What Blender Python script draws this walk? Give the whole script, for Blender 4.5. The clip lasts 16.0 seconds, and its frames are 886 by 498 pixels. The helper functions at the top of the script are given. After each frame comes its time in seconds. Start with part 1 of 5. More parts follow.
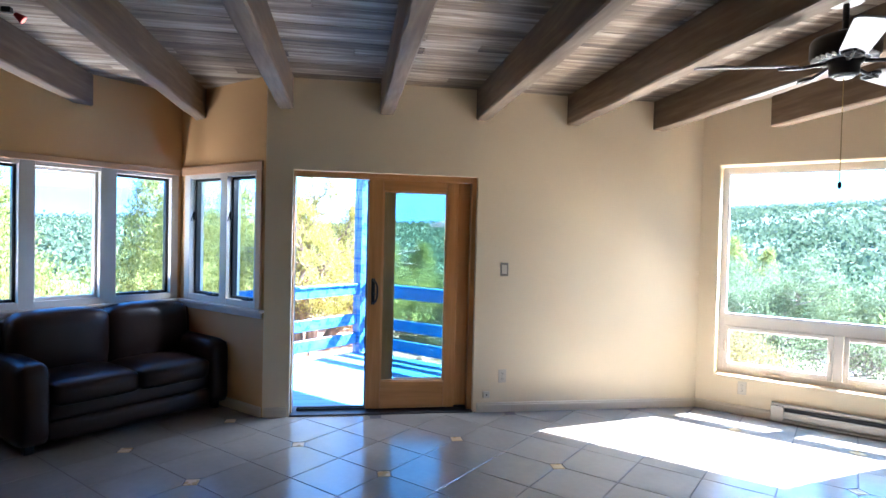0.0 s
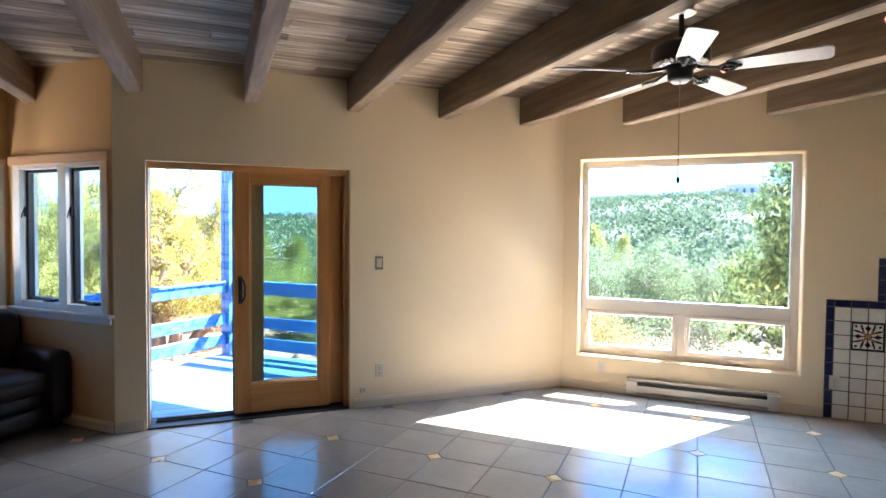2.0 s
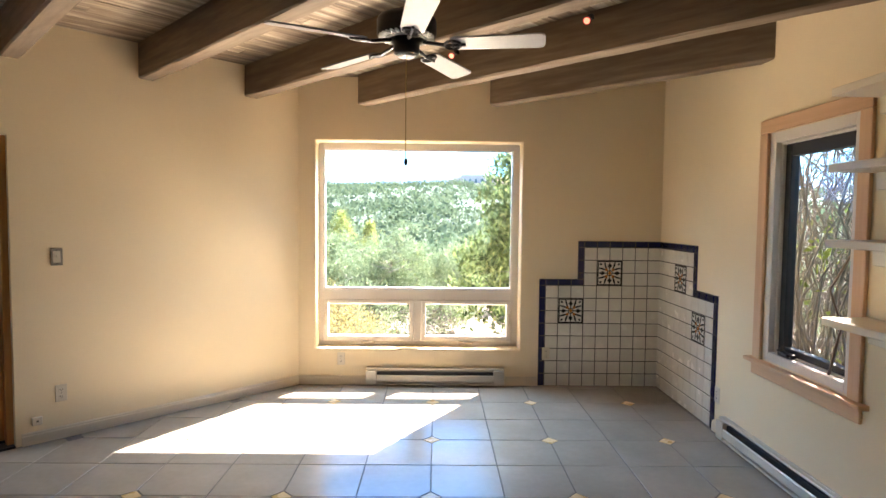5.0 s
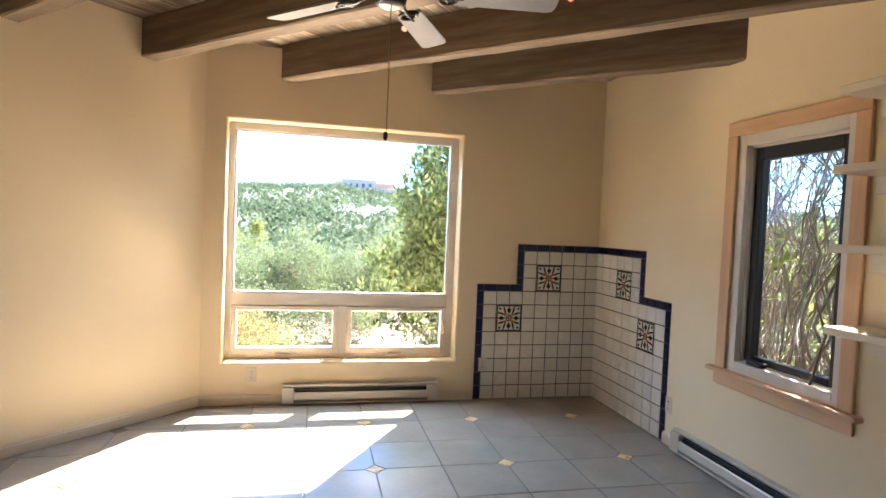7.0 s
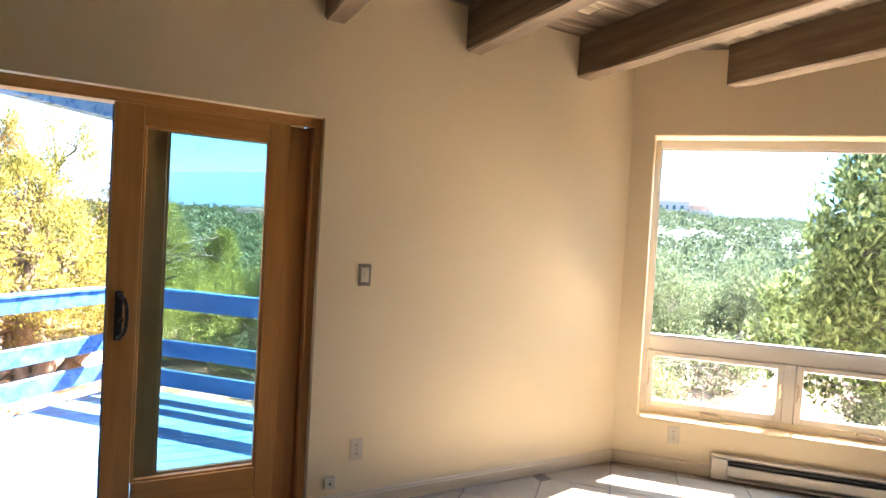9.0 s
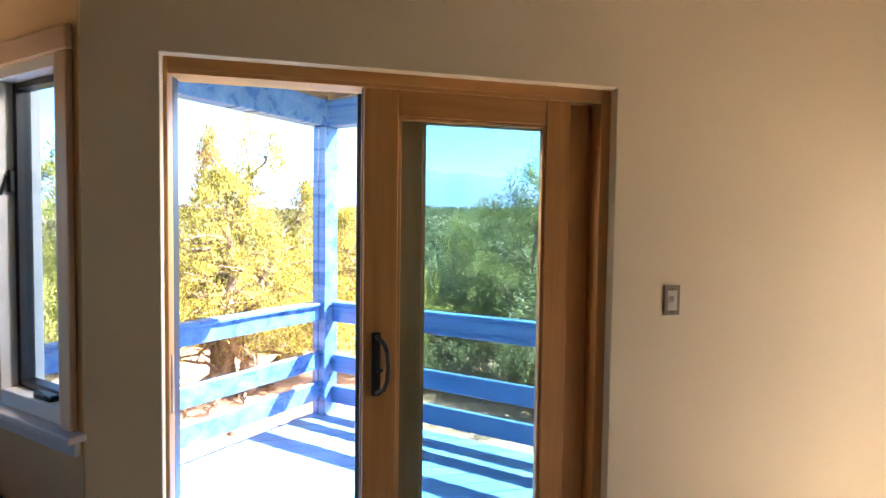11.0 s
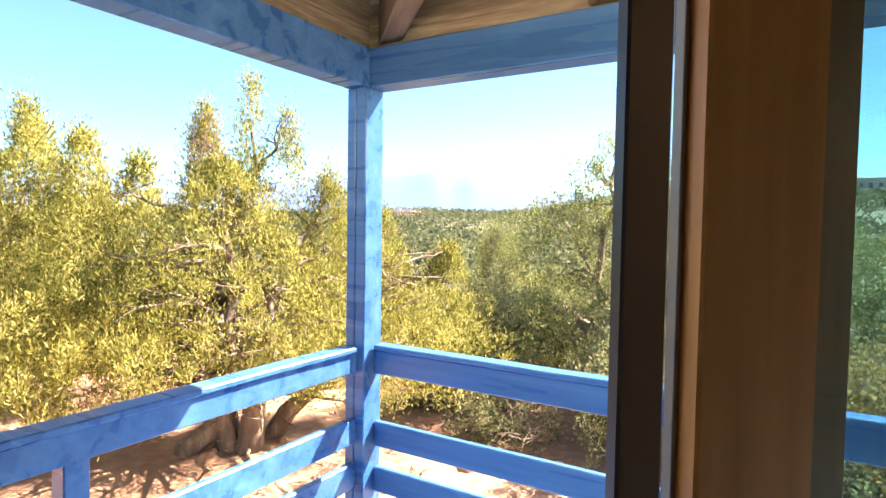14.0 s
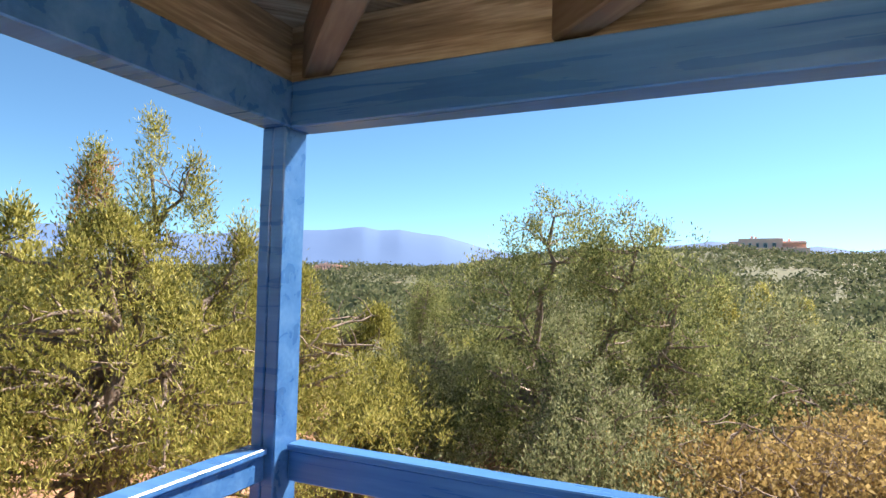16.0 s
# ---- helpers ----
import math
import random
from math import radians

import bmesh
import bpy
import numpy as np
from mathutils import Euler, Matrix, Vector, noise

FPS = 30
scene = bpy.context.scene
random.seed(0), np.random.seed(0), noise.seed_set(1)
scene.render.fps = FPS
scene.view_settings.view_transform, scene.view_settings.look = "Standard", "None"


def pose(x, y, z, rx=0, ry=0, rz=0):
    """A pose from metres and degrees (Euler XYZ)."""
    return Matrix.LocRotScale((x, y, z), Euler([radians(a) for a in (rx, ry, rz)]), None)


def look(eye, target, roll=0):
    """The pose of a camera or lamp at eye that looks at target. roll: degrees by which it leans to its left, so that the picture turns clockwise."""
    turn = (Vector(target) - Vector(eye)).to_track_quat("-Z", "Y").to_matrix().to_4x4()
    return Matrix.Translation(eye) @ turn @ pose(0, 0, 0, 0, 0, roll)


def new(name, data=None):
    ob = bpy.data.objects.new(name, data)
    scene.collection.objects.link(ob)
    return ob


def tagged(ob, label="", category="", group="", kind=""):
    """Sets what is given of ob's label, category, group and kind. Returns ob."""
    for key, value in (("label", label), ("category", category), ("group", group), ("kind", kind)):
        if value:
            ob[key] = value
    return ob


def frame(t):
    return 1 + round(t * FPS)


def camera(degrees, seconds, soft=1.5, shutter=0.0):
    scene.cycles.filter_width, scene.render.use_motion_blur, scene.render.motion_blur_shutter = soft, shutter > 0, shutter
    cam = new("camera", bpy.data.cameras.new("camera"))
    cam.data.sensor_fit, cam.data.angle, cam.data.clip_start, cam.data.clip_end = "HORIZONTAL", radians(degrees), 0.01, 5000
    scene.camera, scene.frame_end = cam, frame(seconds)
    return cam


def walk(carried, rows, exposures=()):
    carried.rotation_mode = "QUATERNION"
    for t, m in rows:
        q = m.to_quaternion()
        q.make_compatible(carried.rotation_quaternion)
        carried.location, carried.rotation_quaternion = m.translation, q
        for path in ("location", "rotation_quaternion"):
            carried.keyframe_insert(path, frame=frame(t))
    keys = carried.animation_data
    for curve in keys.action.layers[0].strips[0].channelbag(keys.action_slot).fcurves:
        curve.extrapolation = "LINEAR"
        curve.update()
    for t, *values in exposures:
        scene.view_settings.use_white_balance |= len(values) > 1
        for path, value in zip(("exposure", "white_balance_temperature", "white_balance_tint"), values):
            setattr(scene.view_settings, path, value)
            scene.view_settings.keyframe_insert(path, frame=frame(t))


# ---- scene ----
cam = camera(75.2, 16.0)
METRES, EYE, TILT, LEAN, TURN = 5.21, 1.63, 0.0, 0.0, 35.8
PATH = [
    (0, (-0.627, 1.244, 1.566), (-1.791, 2.869, 1.523), 1.4),
    (0.5, (-0.62, 1.253, 1.564), (-1.704, 2.933, 1.515), 1.3),
    (1, (-0.62, 1.265, 1.569), (-1.609, 3.002, 1.52), 1.4),
    (1.5, (-0.612, 1.289, 1.592), (-1.507, 3.076, 1.522), 0.9),
    (2, (-0.605, 1.306, 1.588), (-1.408, 3.136, 1.52), 0.5),
    (2.5, (-0.603, 1.329, 1.589), (-1.272, 3.212, 1.516), 0.7),
    (3, (-0.606, 1.354, 1.584), (-1.177, 3.269, 1.491), 0.9),
    (3.5, (-0.605, 1.406, 1.576), (-1.023, 3.359, 1.463), 0.7),
    (4, (-0.587, 1.507, 1.56), (-0.849, 3.485, 1.42), 0.9),
    (4.5, (-0.544, 1.624, 1.575), (-0.707, 3.613, 1.445), -0.2),
    (5, (-0.54, 1.742, 1.586), (-0.517, 3.739, 1.477), 0.6),
    (5.2, (-0.559, 1.801, 1.582), (-0.441, 3.795, 1.482), 0.6),
    (7.3, (-1.026, 2.41, 1.501), (-0.585, 4.359, 1.422), 2.5),
    (7.5, (-1.065, 2.485, 1.523), (-0.663, 4.442, 1.422), 2.5),
    (8, (-1.331, 2.609, 1.551), (-1.141, 4.598, 1.454), 2.4),
    (8.5, (-1.583, 2.738, 1.526), (-1.784, 4.727, 1.448), 2.5),
    (9, (-1.873, 2.891, 1.532), (-2.454, 4.804, 1.48), 3.3),
    (9.5, (-2.053, 2.991, 1.545), (-2.844, 4.827, 1.496), 2.5),
    (10, (-2.273, 3.071, 1.569), (-3.202, 4.84, 1.487), 1.7),
    (10.2, (-2.383, 3.122, 1.573), (-3.342, 4.875, 1.479), 1.5),
    (12.3, (-3.407, 3.835, 1.596), (-4.477, 5.523, 1.511), 1.3),
    (12.5, (-3.483, 3.925, 1.6), (-4.574, 5.599, 1.505), 2.2),
    (13, (-3.65, 4.091, 1.584), (-4.761, 5.752, 1.501), 2.8),
    (13.5, (-3.868, 4.259, 1.594), (-4.938, 5.946, 1.502), 2.2),
    (14, (-4.024, 4.417, 1.6), (-5.062, 6.125, 1.516), 0.9),
    (14.5, (-4.123, 4.592, 1.608), (-5.164, 6.298, 1.539), 1.9),
    (15, (-4.215, 4.732, 1.612), (-5.227, 6.456, 1.561), 1.4),
    (15.5, (-4.274, 4.808, 1.63), (-5.193, 6.584, 1.661), 1.1),
    (16, (-4.334, 4.858, 1.662), (-5.149, 6.68, 1.773), 1.2),
]
EXPOSURES = [(0, 4.25, 5250, 16), (2.5, 4.1, 6150, 18), (5, 4.02, 6900, 19), (7.5, 3.87, 7000, 20), (9, 4.0, 7000, 20), (10.2, 4.0, 7000, 22), (12.3, 3.75, 7000, 25), (13, 3.4, 7200, 24), (13.5, 3.15, 7400, 21), (14, 2.85, 7500, 18), (14.5, 2.55, 7500, 17), (15, 2.2, 7400, 16), (16, 1.7, 6900, 15)]
walk(cam, [(t, look(eye, target, roll)) for t, eye, target, roll in PATH], EXPOSURES)

# world, sun and sky light
SUN_TO = Vector((0.51, 0.81, 1.0)).normalized()
world = bpy.data.worlds.new("world")
scene.world = world
world.use_nodes = True
wn = world.node_tree
sky = wn.nodes.new("ShaderNodeTexSky")
sky.sky_type, sky.sun_disc = "NISHITA", False
sky.sun_elevation = math.asin(SUN_TO.z)
sky.sun_rotation = math.atan2(SUN_TO.x, SUN_TO.y)
sky.altitude, sky.air_density, sky.dust_density, sky.ozone_density = 2000.0, 1.0, 0.3, 1.0
wn.nodes["Background"].inputs["Strength"].default_value = 0.058
clear = wn.nodes.new("ShaderNodeMix")
clear.data_type, clear.blend_type = "RGBA", "MULTIPLY"
clear.inputs[0].default_value, clear.inputs[7].default_value = 1.0, (0.60, 0.96, 1.12, 1)
wn.links.new(sky.outputs[0], clear.inputs[6])
wn.links.new(clear.outputs[2], wn.nodes["Background"].inputs["Color"])
sun = new("sun", bpy.data.lights.new("sun", "SUN"))
sun.data.energy, sun.data.angle, sun.data.color = 5.0, radians(0.53), (1.0, 0.95, 0.86)
sun.matrix_world = look(SUN_TO * 30, (0, 0, 0))

# unseen area lamps, added just outside the openings' heads, stand in for sky light
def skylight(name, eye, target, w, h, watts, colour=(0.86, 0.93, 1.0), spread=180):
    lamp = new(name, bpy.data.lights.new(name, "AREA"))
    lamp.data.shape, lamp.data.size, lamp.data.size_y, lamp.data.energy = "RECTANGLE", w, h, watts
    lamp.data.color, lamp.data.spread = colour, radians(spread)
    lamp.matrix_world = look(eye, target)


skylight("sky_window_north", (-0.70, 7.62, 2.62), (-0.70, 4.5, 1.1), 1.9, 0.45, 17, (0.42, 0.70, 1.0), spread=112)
# the next two are added below the sills for light off the ground
skylight("ground_light_north", (-0.70, 7.62, 0.12), (-1.30, 4.0, 2.2), 2.0, 0.35, 26, (1.0, 0.86, 0.66), 108)
skylight("ground_light_west", (-6.32, 3.30, 0.62), (-4.2, 3.0, 2.5), 1.9, 0.25, 9, (1.0, 0.93, 0.82))
skylight("sky_door", (-4.10, 5.42, 2.42), (-2.4, 3.4, 1.2), 1.3, 0.35, 9)
WY, XR, XL, NY, SY = 7.13, 1.573, -5.95, 4.30, -1.5
CEIL, T = 2.87, 0.25
R2 = math.sqrt(0.5)
DOOR = pose(-4.48, 4.48, 0, 0, 0, 45)
WIN = pose(0, WY, 0)
EAST = pose(XR, 0, 0, 0, 0, -90)
NOOK = pose(0, NY, 0)
WEST = pose(XL, 0, 0, 0, 0, 90)


# ---------- materials ----------
def material(name, colour, rough=0.6, metal=0.0):
    m = bpy.data.materials.new(name)
    m.use_nodes = True
    b = m.node_tree.nodes["Principled BSDF"]
    b.inputs["Base Color"].default_value = (*colour, 1)
    b.inputs["Roughness"].default_value = rough
    b.inputs["Metallic"].default_value = metal
    return m


def textured(name, stops, scale=(1, 1, 1), noise_scale=4.0, rough=(0.5, 0.7), bump=0.2, bump_dist=0.004, metal=0.0, detail=6.0,
             fine=60.0, distortion=0.0, per_object=0.0, per_island=0.0, coat=0.0, fine_amount=0.25):
    """A surface coloured by two scales of noise, with bump, and an optional change of brightness from piece to piece."""
    m = material(name, stops[0][1], rough[0], metal)
    nt = m.node_tree
    N, L = nt.nodes.new, nt.links.new
    b = nt.nodes["Principled BSDF"]
    tc = N("ShaderNodeTexCoord")
    mp = N("ShaderNodeMapping")
    mp.inputs["Scale"].default_value = scale
    L(tc.outputs["Object"], mp.inputs[0])
    src = mp.outputs[0]
    rnd = None
    if per_object or per_island:
        info = N("ShaderNodeObjectInfo") if per_object else N("ShaderNodeNewGeometry")
        rnd = info.outputs["Random"] if per_object else info.outputs["Random Per Island"]
        add = N("ShaderNodeVectorMath")
        add.operation = "MULTIPLY_ADD"
        com = N("ShaderNodeCombineXYZ")
        for k in range(3):
            L(rnd, com.inputs[k])
        add.inputs[1].default_value = (37, 53, 71)
        L(com.outputs[0], add.inputs[0])
        L(src, add.inputs[2])
        src = add.outputs[0]
    n1 = N("ShaderNodeTexNoise")
    n1.inputs["Scale"].default_value, n1.inputs["Detail"].default_value, n1.inputs["Distortion"].default_value = noise_scale, detail, distortion
    L(src, n1.inputs["Vector"])
    n2 = N("ShaderNodeTexNoise")
    n2.inputs["Scale"].default_value, n2.inputs["Detail"].default_value = fine, 4
    L(src, n2.inputs["Vector"])
    mix = N("ShaderNodeMix")
    mix.inputs[0].default_value = fine_amount
    L(n1.outputs[0], mix.inputs[2])
    L(n2.outputs[0], mix.inputs[3])
    val = mix.outputs[0]
    if rnd is not None:
        amount = per_object or per_island
        ma = N("ShaderNodeMath")
        ma.operation = "MULTIPLY_ADD"
        ma.inputs[1].default_value = amount
        L(rnd, ma.inputs[0])
        sub = N("ShaderNodeMath")
        sub.operation = "SUBTRACT"
        L(val, sub.inputs[0])
        sub.inputs[1].default_value = amount / 2
        L(sub.outputs[0], ma.inputs[2])
        val = ma.outputs[0]
    ramp = N("ShaderNodeValToRGB")
    el = ramp.color_ramp.elements
    while len(el) < len(stops):
        el.new(0.5)
    for e, (p, c) in zip(el, stops):
        e.position, e.color = p, (*c, 1)
    L(val, ramp.inputs[0])
    L(ramp.outputs[0], b.inputs["Base Color"])
    mr = N("ShaderNodeMapRange")
    mr.inputs["From Min"].default_value, mr.inputs["From Max"].default_value = 0.3, 0.7
    mr.inputs["To Min"].default_value, mr.inputs["To Max"].default_value = rough
    L(n1.outputs[0], mr.inputs[0])
    L(mr.outputs[0], b.inputs["Roughness"])
    if bump:
        bp = N("ShaderNodeBump")
        bp.inputs["Strength"].default_value, bp.inputs["Distance"].default_value = bump, bump_dist
        L(mix.outputs[0], bp.inputs["Height"])
        L(bp.outputs[0], b.inputs["Normal"])
    b.inputs["Coat Weight"].default_value = coat
    return m


def wood(name, dark, mid, light, along="X", grain=14.0, stretch=0.06, rough=(0.45, 0.65), bump=0.3, dist=0.002, **kw):
    s = {"X": (stretch, 1, 1), "Y": (1, stretch, 1), "Z": (1, 1, stretch)}[along]
    return textured(name, [(0.3, dark), (0.5, mid), (0.7, light)], scale=s, noise_scale=grain, rough=rough, bump=bump, bump_dist=dist,
                    fine=grain * 5, distortion=0.6, **kw)


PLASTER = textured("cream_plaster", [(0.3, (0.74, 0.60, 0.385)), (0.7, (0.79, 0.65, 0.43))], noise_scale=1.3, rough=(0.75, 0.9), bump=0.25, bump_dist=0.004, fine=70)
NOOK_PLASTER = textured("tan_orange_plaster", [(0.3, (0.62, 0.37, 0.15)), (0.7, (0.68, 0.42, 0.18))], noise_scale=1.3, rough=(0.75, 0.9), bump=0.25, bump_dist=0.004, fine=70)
CEIL_WOOD = wood("weathered_pickled_planks", (0.07, 0.045, 0.026), (0.215, 0.16, 0.105), (0.50, 0.425, 0.32), grain=16, stretch=0.07, per_island=0.24, rough=(0.7, 0.9), bump=0.5, dist=0.004)
BEAM_WOOD = wood("rough_sawn_brown_beam", (0.065, 0.042, 0.024), (0.135, 0.093, 0.056), (0.25, 0.19, 0.128), grain=7, stretch=0.1, rough=(0.6, 0.85), bump=0.5, dist=0.004)
FIR = wood("varnished_fir", (0.42, 0.185, 0.05), (0.54, 0.255, 0.078), (0.64, 0.325, 0.115), along="Z", grain=16, rough=(0.35, 0.5), bump=0.1)
FIR_H = wood("varnished_fir_across", (0.42, 0.185, 0.05), (0.54, 0.255, 0.078), (0.64, 0.325, 0.115), grain=16, rough=(0.35, 0.5), bump=0.1)
PINE_TRIM = wood("pale_pine_trim", (0.56, 0.33, 0.17), (0.64, 0.39, 0.22), (0.70, 0.46, 0.27), along="Z", grain=12, rough=(0.5, 0.65), bump=0.1)
TILE = textured("glazed_greige_floor_tile", [(0.3, (0.235, 0.205, 0.165)), (0.7, (0.305, 0.27, 0.22))], noise_scale=2.5, rough=(0.15, 0.24), bump=0.06, bump_dist=0.001, per_object=0.12, fine=25)
TILE.node_tree.nodes["Principled BSDF"].inputs["IOR"].default_value = 1.95
GROUT = textured("dark_grout", [(0.3, (0.05, 0.042, 0.04)), (0.7, (0.09, 0.08, 0.07))], noise_scale=30, rough=(0.8, 0.95))
OCHRE = textured("ochre_tile", [(0.3, (0.42, 0.25, 0.09)), (0.7, (0.58, 0.37, 0.15))], noise_scale=12, rough=(0.2, 0.4), bump=0.1, per_object=0.15)
BLUE = wood("blue_painted_timber", (0.026, 0.10, 0.27), (0.041, 0.143, 0.35), (0.085, 0.22, 0.45), grain=10, rough=(0.22, 0.40), bump=0.35, dist=0.002)
WHITE = textured("off_white_paint", [(0.3, (0.62, 0.57, 0.50)), (0.7, (0.69, 0.64, 0.57))], noise_scale=3, rough=(0.35, 0.5), bump=0.05, bump_dist=0.001)
BRONZE = material("dark_bronze_frame", (0.026, 0.032, 0.048), 0.4)
BLACK = material("black_bronze_metal", (0.018, 0.017, 0.018), 0.4, 0.3)
SOIL = textured("red_tan_soil", [(0.3, (0.24, 0.12, 0.07)), (0.5, (0.37, 0.205, 0.13)), (0.7, (0.50, 0.32, 0.22))], noise_scale=0.6, rough=(0.9, 1.0), bump=0.6, bump_dist=0.03, fine=9, fine_amount=0.5)
LAND = SOIL.copy()
LAND.name = "soil_and_low_scrub"
nt = LAND.node_tree
N, L = nt.nodes.new, nt.links.new
tc_, no_, mr_, ln_, mrd_, mul_, mx_ = N("ShaderNodeTexCoord"), N("ShaderNodeTexNoise"), N("ShaderNodeMapRange"), N("ShaderNodeVectorMath"), N("ShaderNodeMapRange"), N("ShaderNodeMath"), N("ShaderNodeMix")
no_.inputs["Scale"].default_value, no_.inputs["Detail"].default_value = 0.09, 7
mr_.inputs["From Min"].default_value, mr_.inputs["From Max"].default_value = 0.36, 0.42
mr_.inputs["To Min"].default_value, mr_.inputs["To Max"].default_value = 0.85, 1.0
ln_.operation, mul_.operation, mx_.data_type = "LENGTH", "MULTIPLY", "RGBA"
mrd_.inputs["From Min"].default_value, mrd_.inputs["From Max"].default_value = 14, 30
L(tc_.outputs["Object"], no_.inputs["Vector"])
L(no_.outputs[0], mr_.inputs[0])
L(tc_.outputs["Object"], ln_.inputs[0])
L(ln_.outputs["Value"], mrd_.inputs[0])
L(mr_.outputs[0], mul_.inputs[0])
L(mrd_.outputs[0], mul_.inputs[1])
L(mul_.outputs[0], mx_.inputs["Factor"])
b_ = nt.nodes["Principled BSDF"]
src_ = b_.inputs["Base Color"].links[0].from_socket
L(src_, mx_.inputs[6])
mx_.inputs[7].default_value = (0.085, 0.09, 0.045, 1)
L(mx_.outputs[2], b_.inputs["Base Color"])
LEATHER = textured("dark_brown_leather", [(0.3, (0.012, 0.006, 0.005)), (0.7, (0.028, 0.014, 0.010))], noise_scale=3, rough=(0.28, 0.42), bump=0.3, bump_dist=0.002, fine=120)

LEATHER.node_tree.nodes["Principled BSDF"].inputs["Specular IOR Level"].default_value = 0.28


def glass_material(name, tint=(1, 1, 1), gloss=0.02, dust=0.0):
    m = bpy.data.materials.new(name)
    m.use_nodes = True
    nt = m.node_tree
    nt.nodes.clear()
    N, L = nt.nodes.new, nt.links.new
    out, mx, tr, gl, fr = N("ShaderNodeOutputMaterial"), N("ShaderNodeMixShader"), N("ShaderNodeBsdfTransparent"), N("ShaderNodeBsdfGlossy"), N("ShaderNodeLayerWeight")
    tr.inputs[0].default_value = (*tint, 1)
    gl.inputs["Roughness"].default_value = gloss
    fr.inputs["Blend"].default_value = 0.5
    pw, ad = N("ShaderNodeMath"), N("ShaderNodeMath")
    pw.operation, ad.operation = "POWER", "MULTIPLY_ADD"
    pw.inputs[1].default_value, ad.inputs[1].default_value, ad.inputs[2].default_value = 5.0, 0.8, 0.035
    L(fr.outputs["Facing"], pw.inputs[0])
    L(pw.outputs[0], ad.inputs[0])
    L(ad.outputs[0], mx.inputs[0])
    L(tr.outputs[0], mx.inputs[1])
    L(gl.outputs[0], mx.inputs[2])
    if dust:
        film, du = N("ShaderNodeMixShader"), N("ShaderNodeBsdfTranslucent")
        du.inputs[0].default_value, film.inputs[0].default_value = (.8, .8, .8, 1), dust
        L(mx.outputs[0], film.inputs[1])
        L(du.outputs[0], film.inputs[2])
        L(film.outputs[0], out.inputs[0])
    else:
        L(mx.outputs[0], out.inputs[0])
    return m


GLASS = glass_material("window_glass", (0.76, 0.89, 0.98))
GLASS_LOWE = glass_material("tinted_low_e_glass", (0.76, 0.90, 0.85))


# ---------- helpers ----------
def link_mesh(name, bm, mat, smooth=False):
    me = bpy.data.meshes.new(name)
    bmesh.ops.recalc_face_normals(bm, faces=bm.faces)
    bm.to_mesh(me)
    bm.free()
    if mat:
        me.materials.append(mat)
    if smooth:
        me.shade_smooth()
    return new(name, me)


def part(name, bm, mat, parent, label="", smooth=False, kind=""):
    ob = link_mesh(name, bm, mat, smooth)
    ob.parent = parent
    return tagged(ob, label, kind=kind)


def thing(name, m, label, category, group=""):
    ob = new(name)
    ob.empty_display_size = 0.1
    ob.matrix_world = m
    return tagged(ob, label, category, group)


def box(bm, x0, x1, y0, y1, z0, z1, bevel=0.0, seg=1):
    r = bmesh.ops.create_cube(bm, size=1.0)
    vs = r["verts"]
    for v in vs:
        v.co = Vector((x0 + (v.co.x + 0.5) * (x1 - x0), y0 + (v.co.y + 0.5) * (y1 - y0), z0 + (v.co.z + 0.5) * (z1 - z0)))
    if bevel:
        es = list({e for v in vs for e in v.link_edges})
        bmesh.ops.bevel(bm, geom=es, offset=bevel, segments=seg, affect="EDGES", profile=0.5)
    return bm


def bx(x0, x1, y0, y1, z0, z1, bevel=0.0, seg=1):
    return box(bmesh.new(), x0, x1, y0, y1, z0, z1, bevel, seg)


def structure(name, bm, mat, m=None, label="", smooth=False):
    ob = link_mesh(name, bm, mat, smooth)
    if m is not None:
        ob.matrix_world = m
    return tagged(ob, label, kind="structure")


def cyl(bm, p0, p1, r0, r1=None, seg=12):
    p0, p1 = Vector(p0), Vector(p1)
    d = p1 - p0
    m = Matrix.Translation((p0 + p1) / 2) @ d.to_track_quat("Z", "Y").to_matrix().to_4x4()
    bmesh.ops.create_cone(bm, cap_ends=True, segments=seg, radius1=r0, radius2=r0 if r1 is None else r1, depth=d.length, matrix=m)
    return bm


